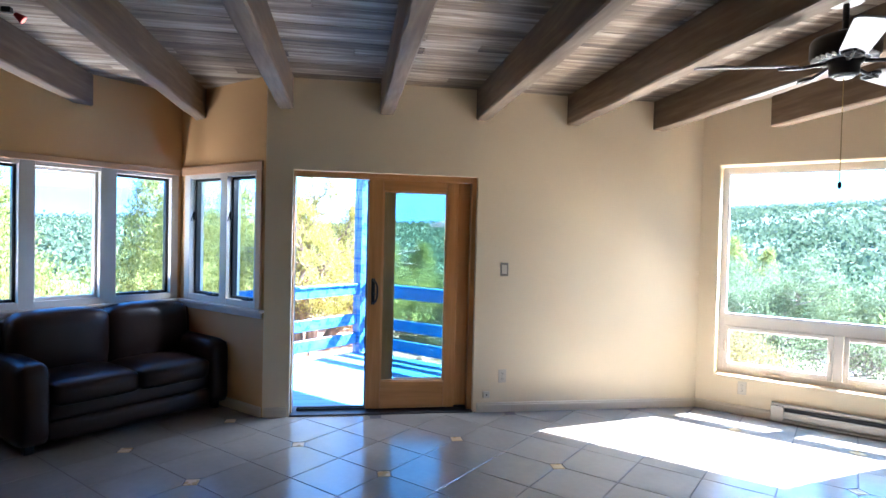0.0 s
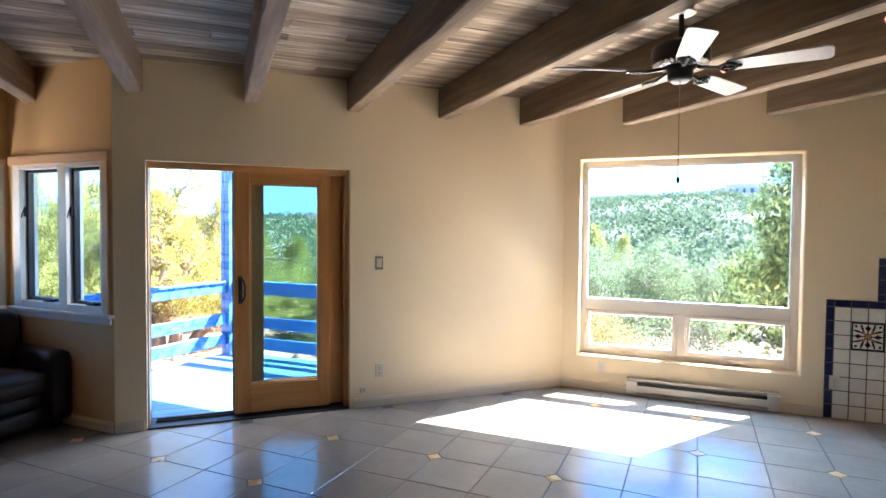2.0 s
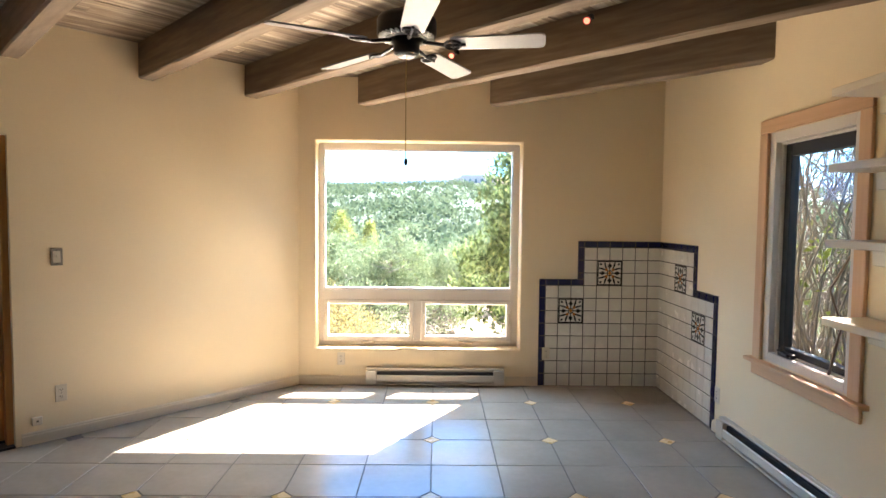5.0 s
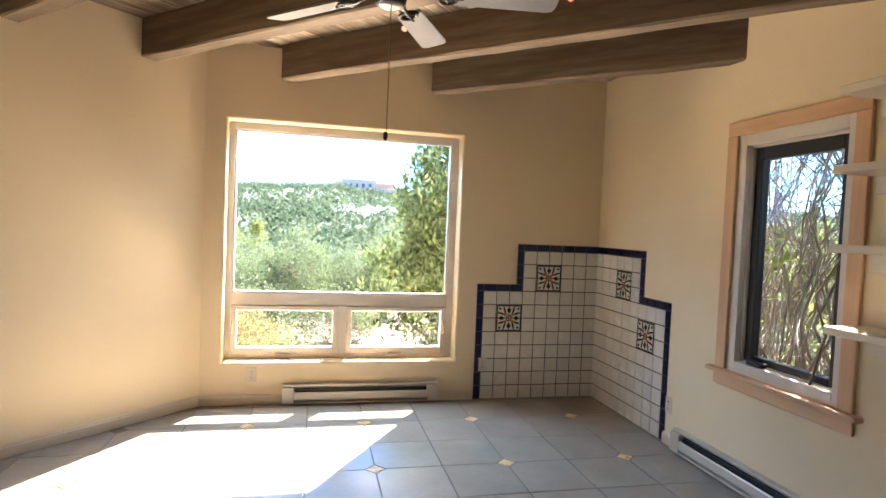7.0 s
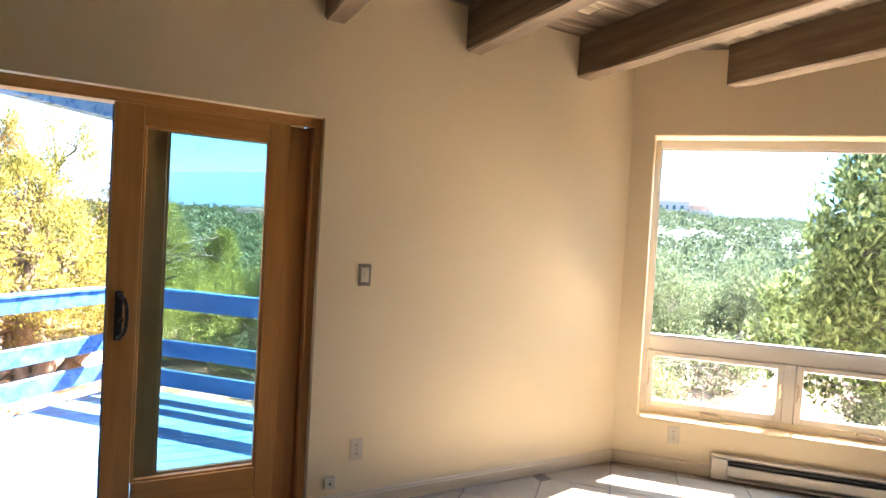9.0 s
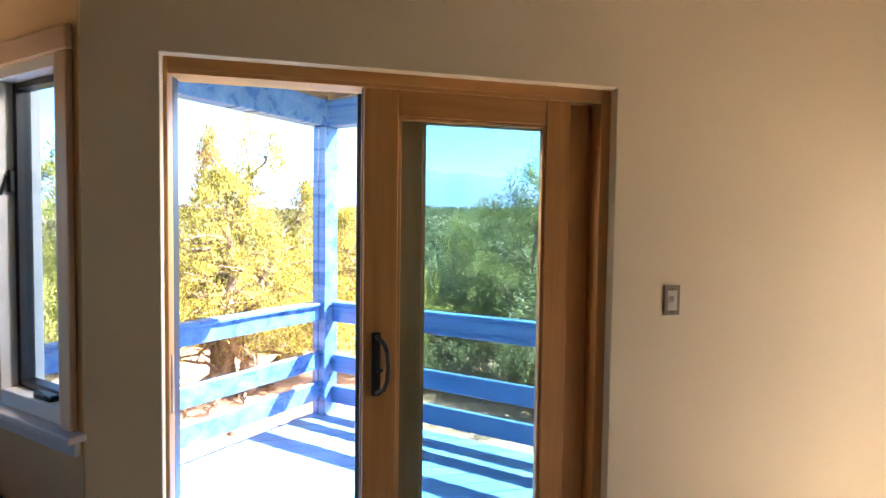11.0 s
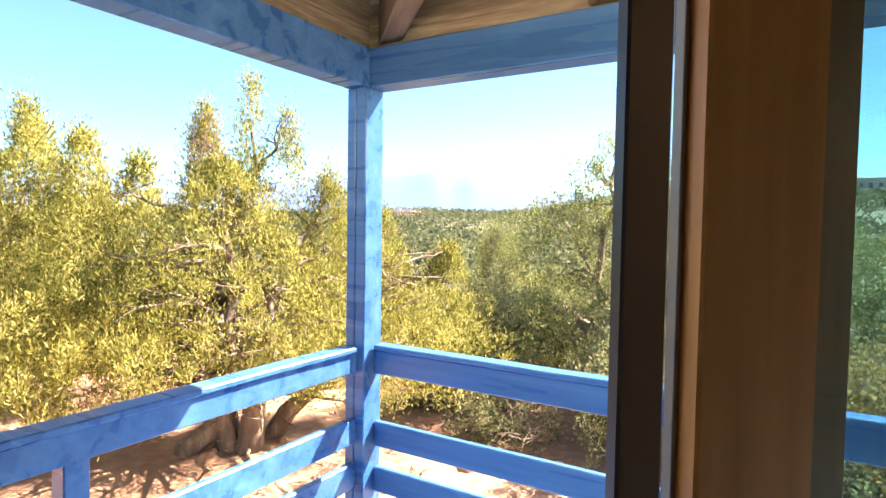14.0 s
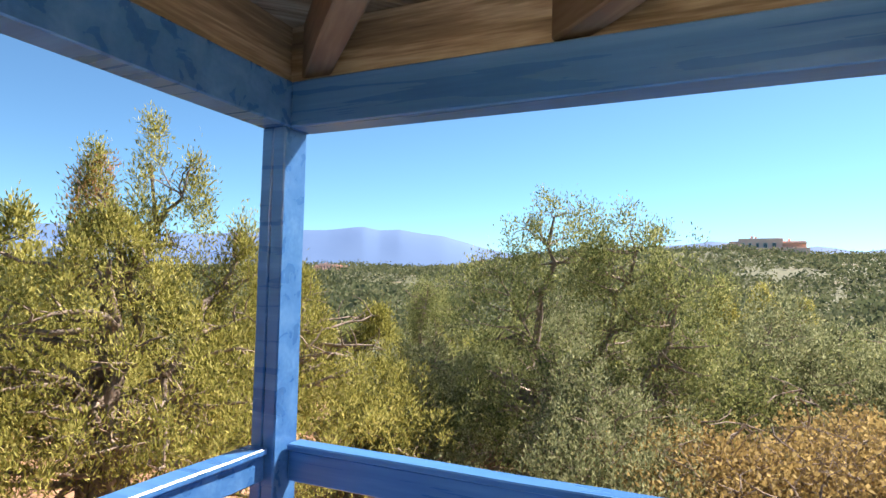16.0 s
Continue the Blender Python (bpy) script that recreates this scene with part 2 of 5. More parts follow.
def solid_wall(s0, s1, z0, z1, holes, thick=T):
    """A wall in its own frame: s along x, outwards y; holes (s0, s1, z0, z1) go right through it."""
    ss = sorted({s0, s1, *[h[0] for h in holes], *[h[1] for h in holes]})
    zs = sorted({z0, z1, *[h[2] for h in holes], *[h[3] for h in holes]})
    bm = bmesh.new()
    verts = {}

    def v(s, y, z):
        k = (round(s, 4), y, round(z, 4))
        if k not in verts:
            verts[k] = bm.verts.new(k)
        return verts[k]

    def full(i, j):
        if not (0 <= i < len(ss) - 1 and 0 <= j < len(zs) - 1):
            return False
        cs, cz = (ss[i] + ss[i + 1]) / 2, (zs[j] + zs[j + 1]) / 2
        return not any(h[0] < cs < h[1] and h[2] < cz < h[3] for h in holes)

    for i in range(len(ss) - 1):
        for j in range(len(zs) - 1):
            if not full(i, j):
                continue
            a, b, c, d = ss[i], ss[i + 1], zs[j], zs[j + 1]
            for y in (0.0, thick):
                bm.faces.new([v(a, y, c), v(b, y, c), v(b, y, d), v(a, y, d)])
            for di, dj, p, q in ((-1, 0, (a, c), (a, d)), (1, 0, (b, c), (b, d)), (0, -1, (a, c), (b, c)), (0, 1, (a, d), (b, d))):
                if not full(i + di, j + dj):
                    bm.faces.new([v(p[0], 0.0, p[1]), v(q[0], 0.0, q[1]), v(q[0], thick, q[1]), v(p[0], thick, p[1])])
    bmesh.ops.recalc_face_normals(bm, faces=bm.faces)
    bmesh.ops.dissolve_limit(bm, angle_limit=0.01, verts=bm.verts, edges=bm.edges)
    return bm


def plaster_wall(name, m, s0, s1, holes, label, rounding=0.022, z0=-0.4, z1=2.89, thick=T, paint=None):
    ob = structure(name, solid_wall(s0, s1, z0, z1, holes, thick), paint or PLASTER, m, label)
    if rounding:
        bv = ob.modifiers.new("rounded", "BEVEL")
        bv.width, bv.segments, bv.limit_method, bv.angle_limit = rounding, 4, "ANGLE", radians(40)
    ob.data.shade_smooth()
    ws = ob.modifiers.new("normals", "WEIGHTED_NORMAL")
    ws.keep_sharp = True
    return ob


def clip_poly(pts, a, b, c):
    """Keeps the side of the flat polygon where a x + b y <= c."""
    out = []
    for i, p in enumerate(pts):
        q = pts[(i + 1) % len(pts)]
        dp, dq = a * p[0] + b * p[1] - c, a * q[0] + b * q[1] - c
        if dp <= 0:
            out.append(p)
        if (dp < 0 < dq) or (dq < 0 < dp):
            f = dp / (dp - dq)
            out.append((p[0] + f * (q[0] - p[0]), p[1] + f * (q[1] - p[1])))
    return out


def prism(bm, pts, z0, z1, chamfer=0.0):
    n = len(pts)
    if n < 3:
        return
    low = [bm.verts.new((x, y, z0)) for x, y in pts]
    cx, cy = sum(p[0] for p in pts) / n, sum(p[1] for p in pts) / n
    rings = [low]
    if chamfer:
        rings.append([bm.verts.new((x, y, z1 - chamfer)) for x, y in pts])
        top = []
        for x, y in pts:
            d = math.hypot(x - cx, y - cy) or 1
            f = max(0.0, 1 - 1.3 * chamfer / d)
            top.append(bm.verts.new((cx + (x - cx) * f, cy + (y - cy) * f, z1)))
        rings.append(top)
    else:
        rings.append([bm.verts.new((x, y, z1)) for x, y in pts])
    for r0, r1 in zip(rings, rings[1:]):
        for i in range(n):
            bm.faces.new([r0[i], r0[(i + 1) % n], r1[(i + 1) % n], r1[i]])
    bm.faces.new(rings[-1])
    bm.faces.new(low[::-1])


# ---------- walls, floor, ceiling ----------
DOOR_S0, DOOR_S1, DOOR_H = -0.03, 1.565, 2.10
plaster_wall("wall_north", WIN, -2.05, XR + 0.2, [(-1.665, 0.248, 0.345, 2.285)], "smooth cream plaster wall with a big recessed window")
plaster_wall("wall_door", DOOR, -0.2546, 3.85, [(DOOR_S0, DOOR_S1, -0.39, DOOR_H)], "smooth cream plaster wall slanting across the corner")
plaster_wall("wall_east", EAST, -WY - 0.2, -SY + 0.2, [(-5.38, -4.60, 0.72, 2.13)], "smooth cream plaster wall with a tiled corner", 0.008, thick=0.14)
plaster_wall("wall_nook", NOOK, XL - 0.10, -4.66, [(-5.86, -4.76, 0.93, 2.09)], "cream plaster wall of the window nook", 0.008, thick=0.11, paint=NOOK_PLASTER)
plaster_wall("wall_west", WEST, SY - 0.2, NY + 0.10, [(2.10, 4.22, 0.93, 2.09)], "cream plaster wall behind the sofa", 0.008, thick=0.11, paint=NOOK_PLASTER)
plaster_wall("wall_south", pose(0, SY, 0, 0, 0, 180), -XR - 0.2, -XL + 0.2, [], "plain cream plaster wall", 0.0)

GRID = 0.4225
GX, GY = -0.56, 4.93
structure("floor", bx(XL - 0.1, XR + 0.1, SY - 0.1, NY + 0.02, -0.30, -0.004), GROUT, label="dark grout bed under the floor tiles")
bm = bmesh.new()
prism(bm, [(-4.66, NY + 0.02), (XR + 0.1, NY + 0.02), (XR + 0.1, WY + 0.1), (-1.76, WY + 0.1), (-1.90, WY), ], -0.30, -0.004)
FLOOR_N = structure("floor", bm, GROUT, label="dark grout bed under the floor tiles")

# ceiling planks run along the slanted wall; the beams cross them
bm = bmesh.new()
rng = random.Random(5)
EAVE = (-6.45, 2.2, -1.9, 7.50)
a = -12.0
while a < 12.0:
    w = 0.142
    u = -12.0 + rng.random() * 2
    while u < 12.0:
        ln = rng.uniform(1.8, 3.4)
        q = [((u0 - v0) * R2, (u0 + v0) * R2) for u0, v0 in ((u, a), (u + ln - 0.004, a), (u + ln - 0.004, a + w - 0.005), (u, a + w - 0.005))]
        for c in ((-1, 0, -EAVE[0]), (1, 0, EAVE[1]), (0, -1, -EAVE[2]), (0, 1, EAVE[3])):
            q = clip_poly(q, *c) if q else q
        if len(q) > 2:
            dz = rng.uniform(0, 0.004)
            prism(bm, q, CEIL + dz, CEIL + 0.035)
        u += ln
    a += w
bmesh.ops.rotate(bm, cent=(0, 0, 0), matrix=Matrix.Rotation(radians(-45), 3, "Z"), verts=bm.verts)
ceiling = structure("ceiling", bm, CEIL_WOOD, pose(0, 0, 0, 0, 0, 45), label="weathered grey-brown pickled plank ceiling")
structure("roof", bx(EAVE[0], EAVE[1], EAVE[2], EAVE[3], CEIL + 0.036, CEIL + 0.22), BEAM_WOOD, label="flat roof deck above the planks")


def beam_mesh(length, width, z0, z1, seed):
    """A rough-sawn beam along its own x with slightly wavy worn edges."""
    bm = bmesh.new()
    r = random.Random(seed)
    n = max(4, int(length / 0.22))
    rings = []
    for i in range(n + 1):
        x = length * i / n
        j = lambda k: r.uniform(-k, k)
        c = 0.008 + r.random() * 0.006
        h = width / 2
        pts = [(-h, z1), (-h + j(.002), z0 + c), (-h + c + j(.003), z0 + j(.003)), (h - c + j(.003), z0 + j(.003)), (h + j(.002), z0 + c), (h, z1)]
        rings.append([bm.verts.new((x, y, z)) for y, z in pts])
    for a, b in zip(rings, rings[1:]):
        for k in range(6):
            bm.faces.new([a[k], a[(k + 1) % 6], b[(k + 1) % 6], b[k]])
    bm.faces.new(rings[0])
    bm.faces.new(rings[-1])
    return bm


# ceiling beams: s is measured along the slanted wall, u inwards from the outer end
BEAM_PITCH = 0.847
for i in range(-4, 7):
    s = -0.10 + BEAM_PITCH * i
    # ends where the line x + y = s * sqrt(2) leaves the house or the porch
    k = s / R2
    lo, hi = -30.0, 30.0
    for nx, ny, c in ((-1, 0, 6.17), (0, 1, 7.07), (1, 0, XR + 0.15), (0, -1, 1.6)):
        # point: ((k + w) / 2, (k - w) / 2)
        g, h = (nx - ny) / 2, c - (nx + ny) * k / 2
        if g > 0:
            hi = min(hi, h / g)
        else:
            lo = max(lo, h / g)
    if hi - lo < 0.6:
        continue
    x0, y0 = (k + lo) / 2, (k - lo) / 2
    ob = link_mesh("ceiling_beam", beam_mesh((hi - lo) * R2 * 1.0, 0.118, 2.605, 2.869, 40 + i), BEAM_WOOD)
    ob.matrix_world = pose(x0, y0, 0, 0, 0, -45)
    tagged(ob, "rough-sawn dark brown ceiling beam under the planks", "beam", "ceiling beams")

# ---------- the big north window ----------
win = thing("window_1", WIN, "off-white framed picture window over two awning sashes", "window")
tagged(win, kind="structure")
W0, W1, Z0, Z1 = -1.665, 0.248, 0.345, 2.285
Y0, Y1 = 0.13, 0.20
bm = bmesh.new()
for a, b, c, d in ((W0 - .01, -1.62, Z0 - .01, Z1 + .01), (0.187, W1 + .01, Z0 - .01, Z1 + .01), (-1.62, 0.187, 2.228, Z1 + .01), (-1.62, 0.187, Z0 - .01, 0.392),
                   (-1.62, 0.187, 0.79, 0.893), (-0.752, -0.682, 0.392, 0.79)):
    box(bm, a, b, Y0, Y1, c, d, 0.003)
part("window_frame", bm, WHITE, win)
bm = bmesh.new()
for a, b, c, d in ((-1.62, -1.608, .893, 2.228), (.175, .187, .893, 2.228), (-1.608, .175, 2.216, 2.228), (-1.608, .175, .893, .907)):
    box(bm, a, b, Y0 + .012, Y1 - .01, c, d, 0.002)
part("glazing_bead", bm, WHITE, win)
part("window_pane", bx(-1.61, 0.177, 0.165, 0.171, 0.90, 2.22), GLASS, win).visible_shadow = False
CREAM_METAL = material("almond_enamel_metal", (0.55, 0.47, 0.36), 0.35, 0.1)
for a, b in ((-1.618, -0.754), (-0.68, 0.185)):
    bm = bmesh.new()
    f = 0.042
    for p, q, r, s in ((a, a + f, .394, .788), (b - f, b, .394, .788), (a + f, b - f, .75, .788), (a + f, b - f, .394, .440)):
        box(bm, p, q, Y0 - .012, Y1 - .015, r, s, 0.004)
    sash = part("window_sash", bm, WHITE, win)
    part("window_pane", bx(a + f - .004, b - f + .004, 0.155, 0.161, .436, .754), GLASS, sash).visible_shadow = False
    for x in (a + 0.012, b - 0.02):
        bm = bmesh.new()
        box(bm, x - .007, x + .007, Y0 - .02, Y0 - .010, .545, .665, 0.003)
        for k in range(5):
            t0, t1 = k / 5 * math.pi, (k + 1) / 5 * math.pi
            cyl(bm, (x, Y0 - .02 - .03 * math.sin(t0), .605 - .045 * math.cos(t0)), (x, Y0 - .02 - .03 * math.sin(t1), .605 - .045 * math.cos(t1)), .006, seg=6)
        part("sash_lock", bm, CREAM_METAL, sash, "almond enamelled sash lock")
    cx = (a + b) / 2
    bm = bmesh.new()
    box(bm, cx - .07, cx + .05, Y0 - .035, Y0 - .008, .372, .394, 0.006, 2)
    cyl(bm, (cx - .05, Y0 - .036, .386), (cx + .06, Y0 - .045, .380), .007, seg=8)
    cyl(bm, (cx + .06, Y0 - .045, .380), (cx + .06, Y0 - .062, .386), .009, seg=8)
    part("window_crank", bm, CREAM_METAL, sash, "almond folding window crank")

# ---------- sliding door ----------
door = thing("door_1", DOOR, "varnished fir sliding patio door, left panel open", "door")
tagged(door, kind="structure")
bm = bmesh.new()
box(bm, DOOR_S0 - .01, -0.018, 0.045, 0.130, 0.0, 2.11, 0.002)
part("door_jamb", bm, FIR, door)
bm = bmesh.new()
box(bm, 1.525, DOOR_S1 + .01, 0.045, 0.235, 0.0, 2.11, 0.002)
box(bm, 1.505, 1.525, 0.15, 0.235, 0.02, 2.06, 0.002)
part("door_jamb", bm, FIR, door)
bm = bmesh.new()
box(bm, -0.0175, 1.5045, 0.045, 0.235, 2.062, 2.11, 0.002)
box(bm, 1.505, 1.5245, 0.045, 0.149, 2.062, 2.11, 0.002)
box(bm, -0.0175, 1.525, 0.05, 0.062, 2.048, 2.062, 0.001)
part("door_head", bm, FIR_H, door)
bm = bmesh.new()
box(bm, DOOR_S0, DOOR_S1, -0.012, 0.26, -0.03, 0.014, 0.003)
box(bm, 0.02, 1.53, 0.115, 0.122, 0.014, 0.03)
box(bm, 0.02, 1.53, 0.17, 0.176, 0.014, 0.03)
part("threshold", bm, BLACK, door, "black bronze metal sill track")


def door_leaf(name, s0, s1, y0, y1, stile_l, stile_r, top, bottom, z0=0.032, z1=2.052, panes=GLASS, label=""):
    leaf = part(name, bx(s0, s0 + stile_l, y0, y1, z0, z1, .003), FIR, door, label)
    part("stile", bx(s1 - stile_r, s1, y0, y1, z0, z1, .003), FIR, leaf)
    part("rail", bx(s0 + stile_l + .001, s1 - stile_r - .001, y0 + .001, y1 - .001, z1 - top, z1, .003), FIR_H, leaf)
    part("rail", bx(s0 + stile_l + .001, s1 - stile_r - .001, y0 + .001, y1 - .001, z0, z0 + bottom, .003), FIR_H, leaf)
    a, b, c, d = s0 + stile_l, s1 - stile_r, z0 + bottom, z1 - top
    bm = bmesh.new()
    for p, q, r, s in ((a, a + .012, c, d), (b - .012, b, c, d), (a + .012, b - .012, d - .012, d), (a + .012, b - .012, c, c + .012)):
        box(bm, p, q, y0 + .008, y1 - .008, r, s, .002)
    part("glass_stop", bm, FIR, leaf)
    m = (y0 + y1) / 2
    part("pane", bx(a + .010, b - .010, m - .003, m + .003, c + .010, d - .010), panes, leaf).visible_shadow = False
    return leaf


slide = door_leaf("sliding_panel", 0.614, 1.404, 0.062, 0.106, 0.123, 0.098, 0.095, 0.24, panes=GLASS)
fixed = door_leaf("fixed_panel", 0.745, 1.522, 0.118, 0.160, 0.095, 0.128, 0.095, 0.24, panes=GLASS_LOWE)
GREY_STRIP = material("grey_weather_strip", (0.25, 0.25, 0.25), 0.5)
part("weather_strip", bx(0.608, 0.613, 0.088, 0.103, 0.034, 2.05, 0.001), GREY_STRIP, door, "pale grey weather strip on the panel edge")
bm = bmesh.new()
box(bm, 0.645, 0.678, 0.052, 0.062, 0.955, 1.185, 0.006, 2)
pts = [(0.662, 0.054, 1.172), (0.668, 0.030, 1.168), (0.684, 0.012, 1.150), (0.694, 0.004, 1.12), (0.697, 0.002, 1.07), (0.694, 0.004, 1.02), (0.684, 0.012, 0.99), (0.668, 0.030, 0.972), (0.662, 0.054, 0.968)]
for p, q in zip(pts, pts[1:]):
    cyl(bm, p, q, 0.0085, seg=8)
handle = part("door_handle", bm, BLACK, door, "black curved pull handle")
bm = bmesh.new()
cyl(bm, (0.668, 0.052, 1.05), (0.672, 0.036, 1.046), 0.007, seg=8)
cyl(bm, (0.672, 0.036, 1.046), (0.682, 0.030, 1.056), 0.005, seg=8)
part("thumb_latch", bm, BLACK, handle, "black thumb latch")
bm = bmesh.new()
box(bm, -0.0175, -0.014, 0.075, 0.095, 0.93, 1.13, 0.002)
part("strike_plate", bm, material("worn_steel", (0.5, 0.48, 0.45), 0.35, 0.9), door, "worn steel strike plate")

part("screen_jamb", bx(-.038, -.018, .131, .225, .015, 2.0605, .002), BRONZE, door, "dark bronze outer frame strip")
# the insect screen outside it
screen = part("screen_door", bx(0.600, 0.655, 0.168, 0.192, 0.032, 2.05, .003), BRONZE, door, "dark bronze sliding insect screen")
part("screen_stile", bx(1.44, 1.495, 0.168, 0.192, 0.032, 2.05, .003), BRONZE, screen)
part("screen_rail", bx(0.656, 1.439, 0.170, 0.190, 1.99, 2.05, .003), BRONZE, screen)
part("screen_rail", bx(0.656, 1.439, 0.170, 0.190, 0.032, 0.11, .003), BRONZE, screen)
MESH = bpy.data.materials.new("insect_screen_mesh")
MESH.use_nodes = True
nt = MESH.node_tree
nt.nodes.clear()
N, L = nt.nodes.new, nt.links.new
o_, mx_, tr_, df_ = N("ShaderNodeOutputMaterial"), N("ShaderNodeMixShader"), N("ShaderNodeBsdfTransparent"), N("ShaderNodeBsdfDiffuse")
df_.inputs[0].default_value = (0.03, 0.03, 0.032, 1)
tc_, wv_ = N("ShaderNodeTexCoord"), N("ShaderNodeTexWave")
wv_.bands_direction = "Z"
wv_.inputs["Scale"].default_value = 110
rp_ = N("ShaderNodeMapRange")
rp_.inputs["To Min"].default_value, rp_.inputs["To Max"].default_value = 0.06, 0.24
L(tc_.outputs["Object"], wv_.inputs["Vector"])
L(wv_.outputs[1], rp_.inputs[0])
L(rp_.outputs[0], mx_.inputs[0])
L(tr_.outputs[0], mx_.inputs[1])
L(df_.outputs[0], mx_.inputs[2])
L(mx_.outputs[0], o_.inputs[0])
part("screen_mesh", bx(0.652, 1.443, 0.179, 0.181, 0.10, 2.0), MESH, screen, "fine dark insect mesh")

# ---------- nook windows ----------
def casing(m, name, holes, head, stool, label, side=(), gap=0.03):
    """A row of lights in one opening: pine head and stool, white frame, black or white sashes."""
    t = thing(name, m, label, "window")
    tagged(t, kind="structure")
    s0, s1 = head[0], head[1]
    part("window_head", bx(s0, s1, -0.022, -0.001, head[2], head[3], .004), PINE_TRIM_H, t, "pale pine head trim")
    part("window_sill", bx(stool[0], stool[1], -0.05, 0.06, stool[2] + .0, stool[2] + .026, .006, 2), SILL_MAT, t, "painted window stool")
    part("window_apron", bx(stool[0] + .02, stool[1] - .02, -0.02, -0.001, stool[2] - .05, stool[2] - .001, .003), SILL_MAT, t)
    for a, b in side:
        part("window_casing", bx(a, b, -0.022, -0.001, stool[2] + .028, head[2] - .001, .004), PINE_TRIM, t, "pale pine side casing")
    z0, z1 = stool[2] + .026, head[2] + .01
    a0, a1 = min(h[0] for h in holes) - .09, max(h[1] for h in holes) + .07
    xs = [a0] + [v for h in sorted(holes) for v in (h[0], h[1])] + [a1]
    bm = bmesh.new()
    for i in range(0, len(xs), 2):
        box(bm, xs[i], xs[i + 1], 0.0 - .004, 0.14, z0, z1, .003)
    zz0, zz1 = holes[0][2], holes[0][3]
    for h in holes:
        box(bm, h[0], h[1], 0.0 - .002, 0.14, z0, zz0, .003)
        box(bm, h[0], h[1], 0.0 - .002, 0.14, zz1, z1, .003)
    part("window_frame", bm, WHITE, t)
    for h in holes:
        a, b, c, d, dark = h
        f = 0.024
        bm = bmesh.new()
        for p, q, r, s in ((a, a + f, c, d), (b - f, b, c, d), (a + f, b - f, d - f, d), (a + f, b - f, c, c + f)):
            box(bm, p, q, 0.05, 0.10, r, s, .003)
        sash = part("window_sash", bm, BLACK if dark else WHITE, t, "black casement sash" if dark else "white fixed sash")
        part("window_pane", bx(a + f - .003, b - f + .003, 0.072, 0.077, c + f - .003, d - f + .003), GLASS, sash).visible_shadow = False
        if dark:
            bm = bmesh.new()
            xc = (a + b) / 2 + (b - a) * 0.18
            box(bm, xc - .06, xc + .05, 0.005, 0.04, c + .001, c + .022, .005, 2)
            cyl(bm, (xc - .04, 0.012, c + .028), (xc + .07, -.006, c + .020), .006, seg=8)
            cyl(bm, (xc + .07, -.006, c + .020), (xc + .075, -.02, c + .03), .008, seg=8)
            part("window_crank", bm, BLACK, sash, "black folding crank")
            bm = bmesh.new()
            zc = c + (d - c) * 0.68
            box(bm, a - .012, a + .016, 0.03, 0.052, zc - .04, zc + .04, .004)
            cyl(bm, (a + .002, 0.03, zc + .02), (a - .002, 0.008, zc - .05), .006, seg=8)
            part("sash_lock", bm, BLACK, sash, "black sash lock")
    return t


PINE_TRIM_H = wood("pale_pine_trim_across", (0.56, 0.33, 0.17), (0.64, 0.39, 0.22), (0.70, 0.46, 0.27), grain=12, rough=(0.5, 0.65), bump=0.1)
SILL_MAT = textured("whitewashed_sill", [(0.3, (0.55, 0.47, 0.40)), (0.7, (0.66, 0.58, 0.50))], noise_scale=5, rough=(0.4, 0.6), bump=0.1)
# the nook wall's frame has its origin at x = 0
casing(NOOK, "window_2", [(-5.79, -5.30, .965, 2.055, True), (-5.20, -4.80, .965, 2.055, True)], (XL + .03, -4.685, 2.09, 2.165), (XL + .03, -4.655, .885),
       "pair of black casement windows in a white frame", side=((-4.757, -4.69),))
casing(WEST, "window_3", [(2.44, 2.965, .965, 2.055, True), (3.075, 3.565, .965, 2.055, False), (3.70, 4.20, .965, 2.055, True)], (1.9, NY - .025, 2.09, 2.145), (1.9, NY - .03, .885),
       "row of white framed windows above the sofa")

# ---------- east window ----------
# in the east wall's frame x is minus the world's y
ew = thing("window_4", EAST, "pine cased single window with a dark sash", "window")
tagged(ew, kind="structure")
part("window_casing", bx(-5.48, -5.395, -.022, -.001, .692, 2.14, .004), PINE_TRIM, ew, "pale pine side casing")
part("window_casing", bx(-4.60, -4.515, -.022, -.001, .692, 2.14, .004), PINE_TRIM, ew, "pale pine side casing")
part("window_head", bx(-5.48, -4.515, -.022, -.001, 2.141, 2.226, .004), PINE_TRIM_H, ew, "pale pine head trim")
part("window_sill", bx(-5.53, -4.47, -.055, .05, .664, .690, .006, 2), PINE_TRIM_H, ew, "pale pine window stool")
part("window_apron", bx(-5.49, -4.51, -.02, -.001, .585, .663, .004), PINE_TRIM_H, ew)
bm = bmesh.new()
for a, b, c, d in ((-5.39, -5.335, .70, 2.14), (-4.65, -4.59, .70, 2.14), (-5.335, -4.65, 2.075, 2.14), (-5.335, -4.65, .70, .755)):
    box(bm, a, b, -.001, .12, c, d, .003)
for a, b, c, d in ((-5.335, -5.32, .755, 2.075), (-4.665, -4.65, .755, 2.075), (-5.32, -4.665, 2.06, 2.075), (-5.32, -4.665, .755, .765)):
    box(bm, a, b, .035, .12, c, d, .003)
part("window_frame", bm, WHITE, ew, "off-white stepped frame")
bm = bmesh.new()
for a, b, c, d in ((-5.32, -5.262, .765, 2.06), (-4.723, -4.665, .765, 2.06), (-5.262, -4.723, 1.985, 2.06), (-5.262, -4.723, .765, .805)):
    box(bm, a, b, .055, .11, c, d, .004)
sash = part("window_sash", bm, BLACK, ew, "dark bronze casement sash")
